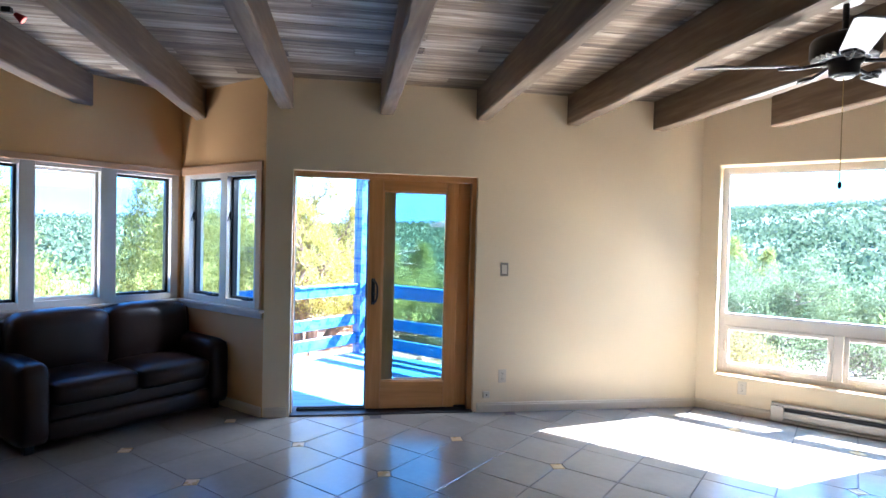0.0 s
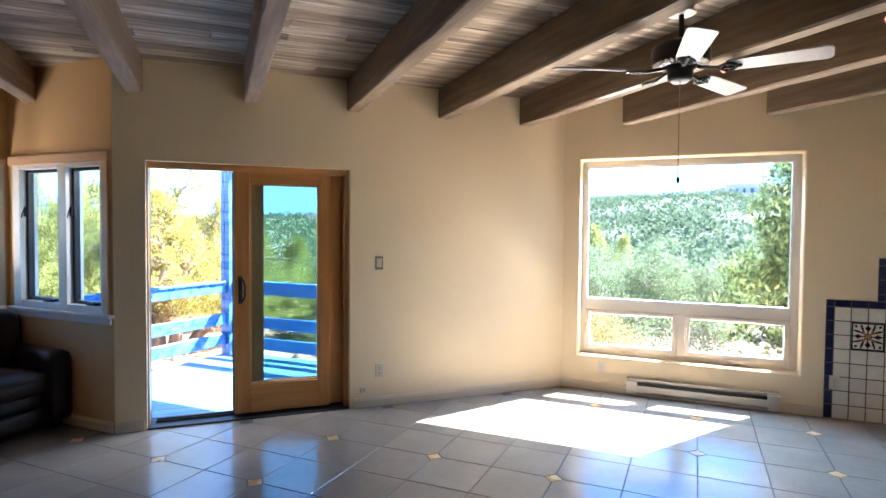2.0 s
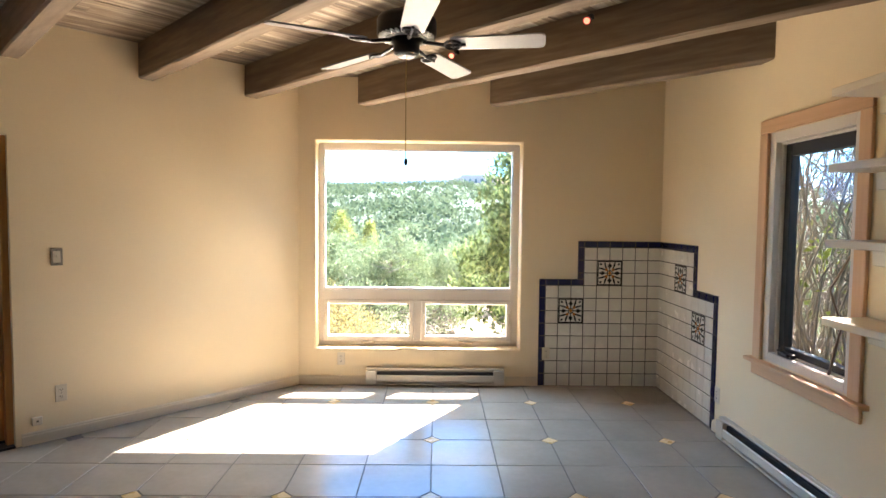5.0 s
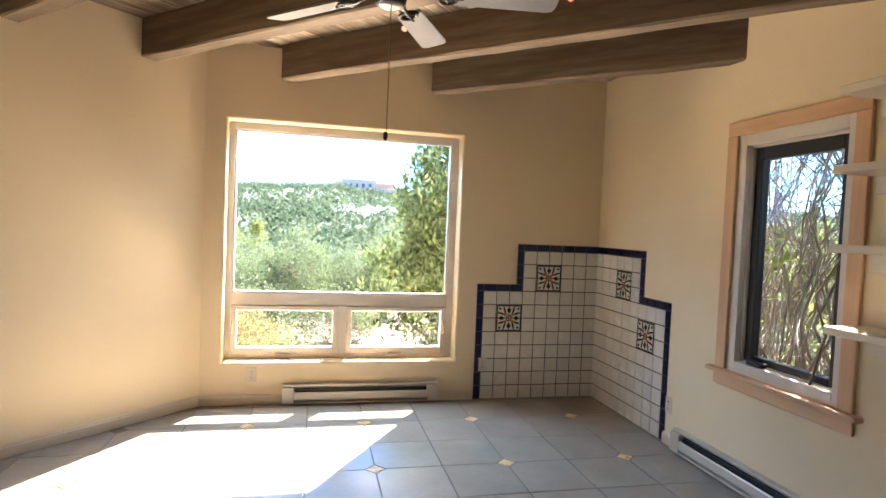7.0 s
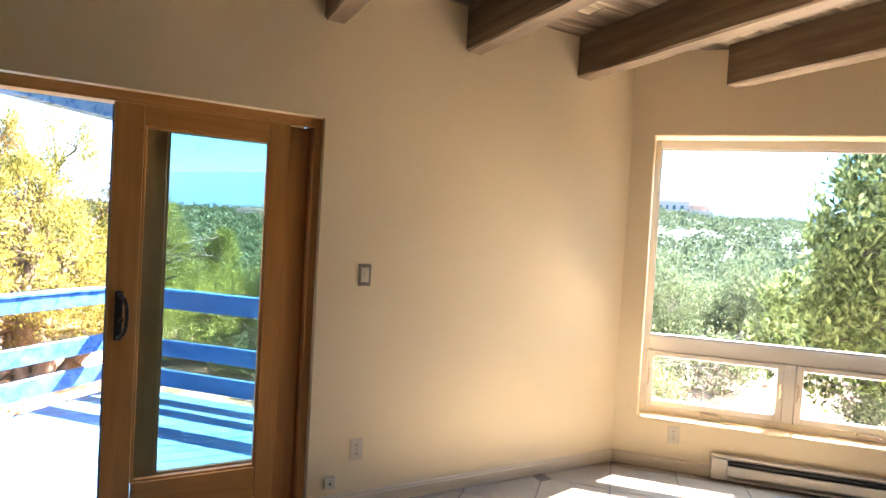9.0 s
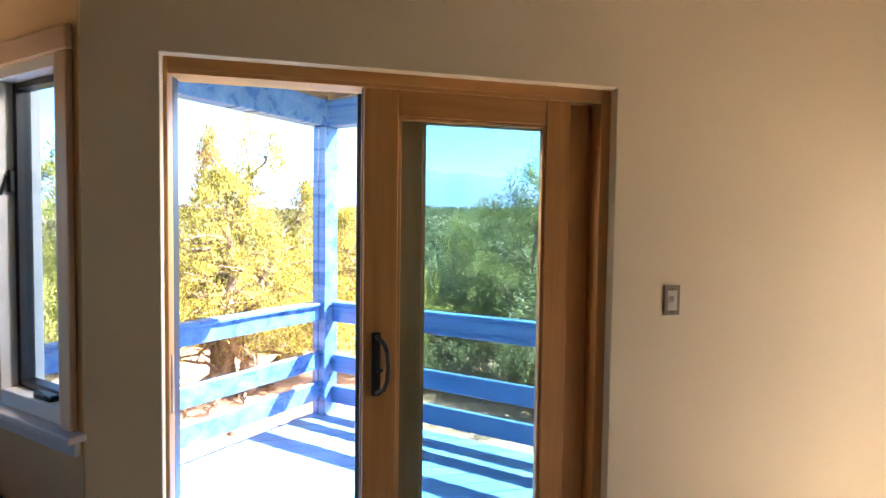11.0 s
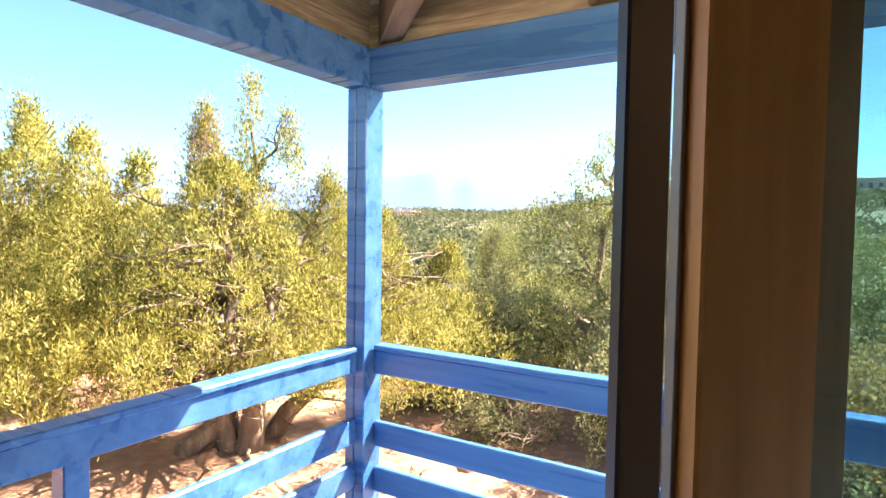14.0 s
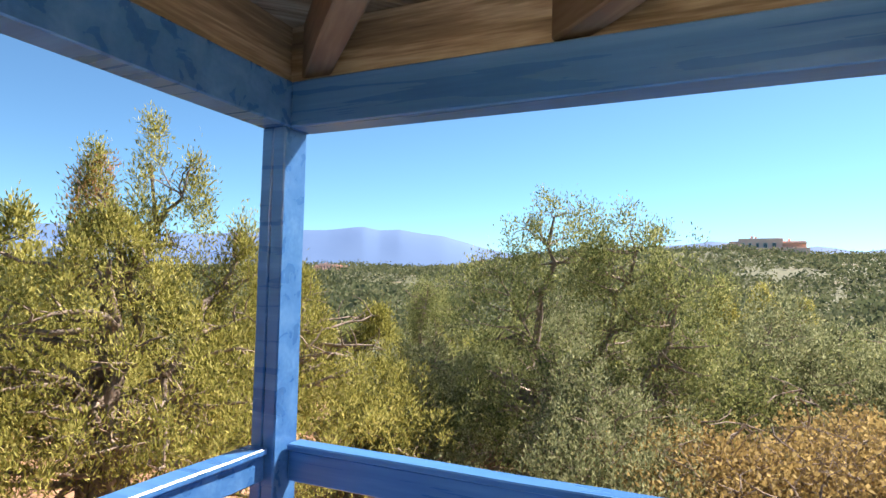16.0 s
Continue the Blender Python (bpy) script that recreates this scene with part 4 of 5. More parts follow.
# ---------- plants ----------
def foliage(name, c0, c1, c2, trans=0.35, patch=1.1):
    m = bpy.data.materials.new(name)
    m.use_nodes = True
    nt = m.node_tree
    nt.nodes.clear()
    N, L = nt.nodes.new, nt.links.new
    out, mx, df, tl = N("ShaderNodeOutputMaterial"), N("ShaderNodeMixShader"), N("ShaderNodeBsdfDiffuse"), N("ShaderNodeBsdfTranslucent")
    geo, tc, no, ma, rp = N("ShaderNodeNewGeometry"), N("ShaderNodeTexCoord"), N("ShaderNodeTexNoise"), N("ShaderNodeMix"), N("ShaderNodeValToRGB")
    no.inputs["Scale"].default_value, no.inputs["Detail"].default_value = patch, 3
    L(tc.outputs["Object"], no.inputs["Vector"])
    ma.inputs[0].default_value = 0.5
    L(no.outputs[0], ma.inputs[2])
    L(geo.outputs["Random Per Island"], ma.inputs[3])
    L(ma.outputs[0], rp.inputs[0])
    el = rp.color_ramp.elements
    el.new(.5)
    for e, (p, c) in zip(el, ((.22, c0), (.5, c1), (.8, c2))):
        e.position, e.color = p, (*c, 1)
    L(rp.outputs[0], df.inputs[0])
    L(rp.outputs[0], tl.inputs[0])
    mx.inputs[0].default_value = trans
    L(df.outputs[0], mx.inputs[1])
    L(tl.outputs[0], mx.inputs[2])
    L(mx.outputs[0], out.inputs[0])
    return m


JUNIPER = foliage("juniper_yellow_green", (.09, .09, .025), (.31, .30, .075), (.62, .56, .21), .4)
PINYON = foliage("pinyon_green", (.08, .095, .045), (.23, .25, .12), (.47, .47, .28), .35)
PINYON_DK = foliage("pinyon_grey_green", (.065, .08, .03), (.21, .235, .085), (.46, .45, .20), .38)
CHAMISA = foliage("dry_yellow_brown_leaves", (.16, .11, .05), (.36, .26, .10), (.60, .46, .22), .35)
FAR_LEAF = foliage("far_scrub_green", (.08, .10, .05), (.135, .15, .08), (.21, .21, .12), .3, patch=.05)
DEAD = foliage("dead_orange_needles", (.30, .15, .06), (.45, .24, .10), (.58, .34, .16))
VINE_LEAF = foliage("vine_leaf", (.10, .13, .03), (.22, .24, .05), (.4, .4, .10), .4)
BARK = textured("grey_brown_shaggy_bark", [(0.3, (0.11, 0.075, 0.055)), (0.55, (0.25, 0.19, 0.15)), (0.75, (0.48, 0.42, 0.36))], scale=(1, 1, .25), noise_scale=14, rough=(.85, 1), bump=.8, bump_dist=.01, fine=70)


def mesh_np(name, verts, faces, mat):
    me = bpy.data.meshes.new(name)
    verts = np.asarray(verts, dtype=np.float32)
    faces = np.asarray(faces, dtype=np.int32)
    me.vertices.add(len(verts))
    me.vertices.foreach_set("co", verts.ravel())
    k = faces.shape[1]
    me.loops.add(len(faces) * k)
    me.loops.foreach_set("vertex_index", faces.ravel())
    me.polygons.add(len(faces))
    me.polygons.foreach_set("loop_start", np.arange(0, len(faces) * k, k, dtype=np.int32))
    me.update(calc_edges=True)
    me.materials.append(mat)
    return me


def leaves(centres, radii, per, length, width, rs, up=.6, flat=.75):
    """Small pointed leaves about each centre; they point outwards and upwards."""
    n = len(centres) * per
    c = np.repeat(centres, per, axis=0)
    r = np.repeat(radii, per)[:, None]
    off = rs.normal(size=(n, 3)) * r * np.array([.5, .5, .5 * flat + .25])
    p = c + off
    d = off / (np.linalg.norm(off, axis=1, keepdims=True) + 1e-6) * .7 + rs.normal(size=(n, 3)) * .5 + np.array([0, 0, up])
    d /= np.linalg.norm(d, axis=1, keepdims=True)
    s = np.cross(d, rs.normal(size=(n, 3)))
    s /= np.linalg.norm(s, axis=1, keepdims=True) + 1e-6
    ln = (length * rs.uniform(.6, 1.35, n))[:, None]
    w = (width * rs.uniform(.7, 1.3, n))[:, None]
    v = np.stack([p, p + d * ln * .45 + s * w, p + d * ln, p + d * ln * .5 - s * w], axis=1).reshape(-1, 3)
    return v, np.arange(n * 4).reshape(-1, 4)


def tube(V, F, pts, r0, r1, seg=6, taper=1.0):
    pts = [Vector(p) for p in pts]
    base = len(V)
    n = len(pts)
    for i, p in enumerate(pts):
        d = (pts[min(i + 1, n - 1)] - pts[max(i - 1, 0)]).normalized()
        a = d.orthogonal().normalized()
        b = d.cross(a)
        r = r0 + (r1 - r0) * (i / (n - 1)) ** taper
        for k in range(seg):
            t = 2 * math.pi * k / seg
            V.append(tuple(p + (a * math.cos(t) + b * math.sin(t)) * r))
    for i in range(n - 1):
        for k in range(seg):
            F.append((base + i * seg + k, base + i * seg + (k + 1) % seg, base + (i + 1) * seg + (k + 1) % seg, base + (i + 1) * seg + k))


def bend(p0, p1, amount, rr, n=6):
    p0, p1 = Vector(p0), Vector(p1)
    off = Vector((rr.uniform(-1, 1), rr.uniform(-1, 1), rr.uniform(-.4, .9))) * amount * (p1 - p0).length
    out = []
    for i in range(n + 1):
        t = i / n
        w = Vector((rr.uniform(-1, 1), rr.uniform(-1, 1), rr.uniform(-1, 1))) * .03 * (p1 - p0).length * (0 < i < n)
        out.append(p0.lerp(p1, t) + off * 4 * t * (1 - t) + w)
    return out


def plant(lobes, clumps, per, leaf, leaf_mat, seed, trunk_r=.12, stems=3, twigs=70, clump_r=.16, bare=0.0, up=.6, dead=None):
    """Meshes of a tree with its base at the origin. lobes: (x, y, z_low, z_top, radius, kind), kind cone or ball."""
    rs, rr = np.random.RandomState(seed), random.Random(seed)
    wts = np.array([l[4] * (l[3] - l[2]) for l in lobes])
    pick = rs.choice(len(lobes), clumps, p=wts / wts.sum())
    C = np.zeros((clumps, 3))
    for i, k in enumerate(pick):
        x, y, z0, z1, R, kind = lobes[k]
        a = rs.uniform(0, 2 * math.pi)
        if kind == "cone":
            h = rs.uniform(0, 1) ** .85
            rad = R * (1 - h) ** .75 * (.35 + .65 * rs.uniform() ** .5) + .02
            C[i] = (x + rad * math.cos(a), y + rad * math.sin(a), z0 + (z1 - z0) * h)
        else:
            u = rs.uniform(-1, 1)
            q = (.45 + .55 * rs.uniform() ** .6)
            q *= 1 + .16 * math.sin(a * 3 + k) * math.cos(u * 4 + seed)
            s = math.sqrt(1 - u * u)
            C[i] = (x + R * q * s * math.cos(a), y + R * q * s * math.sin(a), (z0 + z1) / 2 + (z1 - z0) / 2 * q * u)
    V, F = [], []
    joints = []
    top = max(l[3] for l in lobes)
    for k in range(stems):
        l = lobes[k % len(lobes)]
        end = Vector((l[0] + rr.uniform(-.1, .1), l[1] + rr.uniform(-.1, .1), l[2] + (l[3] - l[2]) * .8))
        pts = bend((rr.uniform(-.06, .06) * stems, rr.uniform(-.06, .06) * stems, -.25), end, .10, rr, 10)
        r0 = trunk_r * (1 if k == 0 else rr.uniform(.5, .8))
        tube(V, F, pts, r0, r0 * .12, 8, .8)
        joints += [(p, r0 * (1 - .85 * i / 10)) for i, p in enumerate(pts) if i > 1]
    for i in rs.choice(clumps, min(twigs, clumps), replace=False):
        c = Vector(C[i])
        j = min(joints, key=lambda q: (q[0] - c).length + 1.2 * max(0, q[0].z - c.z + .15 * (q[0] - c).length))
        if (j[0] - c).length > 1.0:
            continue
        r0 = min(j[1] * .6, .03)
        pts = bend(j[0], c, .16, rr, 6)
        tube(V, F, pts, r0, .004, 5)
        for t in (3, 4, 5):
            e = pts[t] + Vector((rr.uniform(-1, 1), rr.uniform(-1, 1), rr.uniform(-.3, 1))) * .22
            tube(V, F, bend(pts[t], e, .2, rr, 3), r0 * .4, .003, 4)
    for _ in range(int(bare)):
        j = rr.choice([q for q in joints if q[0].z < 1.5] or joints)
        e = j[0] + Vector((rr.uniform(-1, 1), rr.uniform(-1, 1), rr.uniform(-.35, .5))) * rr.uniform(.4, 1.1)
        pts = bend(j[0], e, .25, rr, 6)
        tube(V, F, pts, min(.025, j[1] * .5), .004, 5)
        for t in (3, 4, 5):
            tube(V, F, bend(pts[t], pts[t] + Vector((rr.uniform(-1, 1), rr.uniform(-1, 1), rr.uniform(-.5, .8))) * .25, .2, rr, 3), .007, .002, 4)
    wood_me = mesh_np("trunk", V, F, BARK)
    lv, lf = leaves(C, rs.uniform(.6, 1.3, clumps) * clump_r, per, leaf[0], leaf[1], rs, up)
    out = [wood_me, mesh_np("crown", lv, lf, leaf_mat)]
    if dead:
        x, y, z0, z1, R = dead
        n = 60
        Cd = np.stack([x + rs.normal(size=n) * R, y + rs.normal(size=n) * R, rs.uniform(z0, z1, n)], axis=1)
        lv, lf = leaves(Cd, np.full(n, .1), 30, leaf[0], leaf[1], rs, up)
        out.append(mesh_np("dead_spray", lv, lf, DEAD))
    return out


def stand(name, meshes, x, y, scale, turn, label, category="tree", group="", sink=.1):
    t = thing(name, pose(x, y, ground_z(x, y) - sink, 0, 0, turn), label, category, group)
    for me, nm in zip(meshes, ("trunk", "crown", "dead_spray")):
        ob = new(nm, me)
        ob.parent = t
        ob.scale = (scale, scale, scale)
    return t


JL = (.040, .0050)
PL = (.055, .010)
# the big many-topped juniper beyond the railing
A = plant([(0, 0, .9, 2.55, 1.3, "cone"), (.5, .9, .8, 2.6, .55, "cone"), (-.5, .30, 1.3, 3.15, .28, "cone"), (.06, .30, 1.5, 3.35, .20, "cone"), (.8, 1.3, .6, 2.15, .7, "cone"), (.25, .57, 1.4, 3.05, .24, "cone"),
           (1.3, 1.9, .5, 1.8, .6, "cone"), (-.9, -.6, .6, 2.75, .7, "cone"), (-1.3, -.8, .9, 3.0, .32, "cone"), (-1.6, -1.2, .9, 2.5, .28, "cone"), (0, .2, .5, 1.8, 1.7, "ball"), (1.0, .9, .4, 1.5, 1.3, "ball"), (-.9, -.9, .4, 1.6, 1.3, "ball")],
          2900, 60, JL, JUNIPER, 11, trunk_r=.15, stems=6, twigs=200, clump_r=.09, bare=70, up=1.0, dead=(-.5, .30, 2.3, 3.05, .08))
stand("juniper_tree", A, -8.35, 7.75, 1.03, 8, "yellow-green many-topped juniper with shaggy trunk and bare branches", "tree")
B = plant([(0, 0, .6, 3.0, 1.1, "cone"), (.9, .3, .5, 2.7, .7, "cone"), (-.8, .2, .5, 3.1, .75, "cone"), (0, 0, .3, 1.7, 1.6, "ball"), (.9, .4, .3, 1.5, 1.1, "ball")],
          1300, 32, (.066, .0095), JUNIPER, 12, trunk_r=.12, stems=5, twigs=45, clump_r=.11, bare=0, up=1.0)
stand("juniper_tree", B, -11.4, 7.6, 1.10, 40, "yellow-green juniper with pointed tops behind the railing", "tree", "junipers")
stand("juniper_tree", B, -10.6, 4.1, .98, 160, "yellow-green juniper close to the nook windows", "tree", "junipers")
stand("juniper_tree", B, -11.2, 1.6, 1.05, 250, "yellow-green juniper close to the sofa windows", "tree", "junipers")
stand("juniper_tree", B, -10.2, 11.4, .78, 300, "yellow-green juniper beside the larger one", "tree", "junipers")
stand("juniper_tree", B, -14.5, 4.4, 1.1, 75, "yellow-green juniper further down the slope", "tree", "junipers")
stand("juniper_tree", B, -14.8, 9.6, 1.0, 200, "yellow-green juniper further down the slope", "tree", "junipers")
# pinyons to the right of the post
P = plant([(.0, .2, 2.2, 3.65, .62, "ball"), (-.75, 0, 1.6, 2.95, .6, "ball"), (.75, .1, 2.0, 3.4, .6, "ball"), (1.35, .2, 1.6, 3.0, .6, "ball"), (0, 0, .4, 2.0, 1.5, "ball"), (1.2, .3, .4, 2.2, 1.1, "ball"), (-1.0, .2, .3, 1.6, .9, "ball")],
          1500, 54, (.042, .0075), PINYON_DK, 21, trunk_r=.11, stems=5, twigs=200, clump_r=.115, bare=30, up=.8)
stand("pinyon_tree", P, -5.85, 11.4, 1.0, 0, "grey-green open-crowned pinyon with dark twisted limbs", "tree", sink=.45)
Q = plant([(0, 0, .3, 2.3, 1.25, "ball"), (.7, .2, .5, 2.7, .85, "ball"), (-.8, .1, .3, 2.0, .95, "ball"), (.2, -.4, .2, 1.6, 1.1, "ball")],
          950, 46, (.055, .0105), PINYON, 22, trunk_r=.10, stems=4, twigs=100, clump_r=.11, bare=14, up=.9)
stand("pinyon_tree", Q, -3.9, 12.9, .86, 30, "bright green bushy pinyon beyond the deck", "tree", "pinyons", .3)
stand("pinyon_tree", Q, -2.6, 14.2, .88, 140, "bright green bushy pinyon lower on the slope", "tree", "pinyons")
stand("pinyon_tree", Q, -7.2, 10.6, .62, 60, "small bright green pinyon below the railing", "tree", "pinyons")
stand("pinyon_tree", P, -8.6, 14.2, .72, 120, "dark grey-green pinyon beyond the corner post", "tree", "pinyons")
stand("pinyon_tree", Q, -6.2, 15.4, 1.0, 220, "bright green pinyon lower on the slope", "tree", "pinyons")
stand("pinyon_tree", Q, -5.0, 9.7, .62, 100, "bright green bushy pinyon close below the deck", "tree", "pinyons", .2)
stand("pinyon_tree", Q, -6.6, 12.6, .72, 10, "bright green bushy pinyon beyond the corner post", "tree", "pinyons", .2)
stand("pinyon_tree", Q, -11.3, 12.6, 1.0, 280, "green pinyon lower on the slope", "tree", "pinyons")
# the tall pinyon outside the picture window
G = plant([(0, 0, 2.0, 4.4, .9, "ball"), (.8, .2, 1.6, 4.6, .95, "ball"), (-.55, -.1, 1.5, 3.3, .75, "ball"), (0, 0, .6, 2.6, 1.35, "ball"), (1.2, 0, .5, 3.0, 1.2, "ball"), (-.7, .2, .4, 1.9, .9, "ball")],
          1300, 28, (.10, .020), PINYON_DK, 23, trunk_r=.13, stems=5, twigs=170, clump_r=.10, bare=22, up=.8)
stand("pinyon_tree", G, 1.25, 10.4, .98, 20, "tall grey-green pinyon outside the picture window", "tree")
stand("pinyon_tree", Q, -1.75, 12.6, .75, 330, "light green bushy pinyon outside the picture window", "tree", "pinyons")
stand("pinyon_tree", Q, .6, 17.5, .95, 10, "light green bushy pinyon lower on the slope", "tree", "pinyons")
stand("juniper_tree", B, -3.2, 17.8, .9, 10, "yellow-green juniper lower on the slope", "tree", "junipers")
# dry yellow-brown brush under the deck rail
Cb = plant([(0, 0, .05, .95, .85, "ball"), (.6, .2, .05, .8, .6, "ball"), (-.6, 0, .05, .8, .6, "ball")], 420, 40, (.035, .010), CHAMISA, 31, trunk_r=.02, stems=9, twigs=170, clump_r=.12, bare=40, up=.5)
for x, y, s, a in ((-3.3, 9.9, 1.25, 0), (-2.2, 9.6, 1.1, 70), (-4.4, 9.6, 1.05, 130), (-3.0, 11.1, 1.1, 260), (-5.1, 10.2, .8, 310)):
    stand("scrub_bush", Cb, x, y, s, a, "dry yellow-brown leafy bush below the deck", "bush", "dry bushes")
# smaller plants seen below the lower rails
S = plant([(0, 0, .05, .7, .55, "ball"), (.35, .2, .05, .55, .4, "ball")], 160, 34, (.035, .009), PINYON, 33, trunk_r=.015, stems=6, twigs=60, clump_r=.11, bare=24, up=.6)
for x, y, s, a in ((-7.6, 9.9, 1.0, 0), (-7.0, 5.6, .6, 50), (-9.4, 5.8, .8, 100), (-6.2, 9.4, .9, 160), (1.0, 9.8, 1.1, 200), (-1.3, 9.4, .8, 240), (2.9, 9.9, 1.2, 290), (-.6, 11.7, 1.3, 20), (-1.7, 10.9, 1.4, 200), (-4.0, 8.9, 1.0, 30), (-2.6, 8.7, 1.0, 75), (-7.9, 3.6, .8, 10)):
    stand("scrub_bush", S, x, y, s, a, "small green bush with bare twigs on the soil", "bush", "green bushes")

# mid-distance trees, copied
MID = [plant([(0, 0, .2, 2.6, 1.5, "ball"), (.8, .4, .2, 2.0, 1.1, "ball"), (-.8, -.2, .1, 2.1, 1.1, "ball")], 150, 24, (.16, .04), m, 50 + i, trunk_r=.12, stems=2, twigs=14, clump_r=.30, up=.6) for i, m in enumerate((PINYON, PINYON_DK, JUNIPER))]
rng = random.Random(77)
placed = [(-8.35, 7.75), (-5.75, 11.6), (1.75, 11.6)]
tries = 0
while len(placed) < 125 and tries < 6000:
    tries += 1
    az, r = rng.uniform(-95, 62), 13 + 75 * rng.random() ** 1.25
    x, y = -3 + r * math.sin(radians(az)), 5 + r * math.cos(radians(az))
    if y < 12 and x > -13:
        continue
    if math.hypot(x + .3, y - 14.5) < 3.0 or any(math.hypot(x - a, y - b) < 2.6 for a, b in placed):
        continue
    placed.append((x, y))
    k = rng.randrange(3)
    stand("hillside_tree", MID[k], x, y, rng.uniform(.65, 1.05), rng.uniform(0, 360), ("green", "grey-green", "yellow-green")[k] + " rounded scrub tree on the falling slope", "tree", "hillside trees", .3)

# far scrub over the hills
rs = np.random.RandomState(8)
cs, rad = [], []
while len(cs) < 24000:
    az, r = rs.uniform(-100, 65), 75 + 420 * rs.uniform() ** .9
    x, y = -3 + r * math.sin(radians(az)), 5 + r * math.cos(radians(az))
    if noise.noise(Vector((x * .03, y * .03, 1))) < -.5:
        continue
    s = rs.uniform(.9, 2.3)
    cs.append((x, y, ground_z(x, y) + s * .45))
    rad.append(s)
lv, lf = leaves(np.array(cs), np.array(rad), 15, .9, .42, rs, .3, .3)
far = tagged(new("far_scrub", mesh_np("far_scrub", lv, lf, FAR_LEAF)), "dark green scrub dotted over the far hills", "scrub", kind="stuff")
# fallen twigs and litter on the soil
V, F = [], []
rr = random.Random(4)
for _ in range(900):
    az, r = rr.uniform(-100, 50), rr.uniform(3.5, 14)
    x, y = -3 + r * math.sin(radians(az)), 5 + r * math.cos(radians(az))
    if x > -6.4 and y < 7.4:
        continue
    z, a, l = ground_z(x, y) + .012, rr.uniform(0, 6.3), rr.uniform(.06, .35)
    tube(V, F, bend((x, y, z), (x + l * math.cos(a), y + l * math.sin(a), z + rr.uniform(0, .05)), .15, rr, 3), .006, .002, 4)
tagged(new("fallen_twigs", mesh_np("fallen_twigs", V, F, BARK)), "fallen grey twigs scattered on the soil", "twigs", kind="stuff")
V, F = [], []
for _ in range(260):
    az, r = rr.uniform(-100, 50), rr.uniform(3.6, 16)
    x, y = -3 + r * math.sin(radians(az)), 5 + r * math.cos(radians(az))
    if x > -6.6 and y < 7.6:
        continue
    s, z = rr.uniform(.03, .12), ground_z(x, y)
    tube(V, F, [(x, y, z - s * .3), (x + .01, y, z + s * .25), (x, y + .01, z + s * .5)], s, s * .45, 7)
tagged(new("stones", mesh_np("stones", V, F, SOIL)), "small tan stones scattered on the soil", "stones", kind="stuff")

# ---------- vines outside the east window ----------
rr = random.Random(14)
V, F = [], []
for _ in range(240):
    y0 = rr.uniform(3.6, 6.6)
    p0 = (rr.uniform(1.95, 2.7), y0, -.5)
    p1 = (rr.uniform(1.95, 2.6), y0 + rr.uniform(-.9, .9), rr.uniform(1.3, 2.8))
    tube(V, F, bend(p0, p1, .16, rr, 9), rr.uniform(.006, .022), .004, 5)
for _ in range(3200):
    y0, z0 = rr.uniform(3.6, 6.6), 2.75 - 2.4 * rr.random() ** 1.7
    x0 = rr.uniform(1.95, 2.6)
    l = rr.uniform(.15, .5)
    tube(V, F, bend((x0, y0, z0), (x0 + rr.uniform(-.1, .1), y0 + rr.uniform(-l, l), z0 + rr.uniform(-l, l)), .3, rr, 4), rr.uniform(.002, .006), .0015, 4)
vine = thing("vine", pose(0, 0, 0), "tangle of bare brown vine stems outside the window", "vine")
ob = new("stem_tangle", mesh_np("stem_tangle", V, F, BARK))
ob.parent = vine
tagged(ob, kind="stuff")
rs = np.random.RandomState(3)
n = 90
Cv = np.stack([rs.uniform(2.0, 2.9, n), rs.uniform(3.8, 5.9, n), rs.uniform(.3, 1.7, n)], axis=1)
lv, lf = leaves(Cv, np.full(n, .12), 7, .07, .022, rs, .2)
ob = new("vine_leaves", mesh_np("vine_leaves", lv, lf, VINE_LEAF))
ob.parent = vine
tagged(ob, "yellow-green vine leaves", kind="stuff")
for x, y, s, a in ((4.6, 7.2, 1.3, 0), (5.6, 9.0, 1.5, 80), (5.4, 5.4, 1.2, 150), (7.5, 7.5, 1.6, 210)):
    stand("scrub_bush", S, x, y, s, a, "green bush with bare twigs beside the house", "bush", "green bushes")
stand("juniper_tree", B, 8.2, 10.5, .9, 0, "yellow-green juniper beside the house", "tree", "junipers")
stand("pinyon_tree", Q, 6.8, 11.8, .9, 0, "green pinyon beside the house", "tree", "pinyons")

# ---------- far houses ----------
ADOBE = textured("pink_tan_adobe", [(0.3, (0.80, 0.50, 0.40)), (0.7, (0.88, 0.58, 0.46))], noise_scale=.3, rough=(.85, .95), bump=0)
DARK_PANE = material("dark_far_pane", (.03, .04, .06), .1)


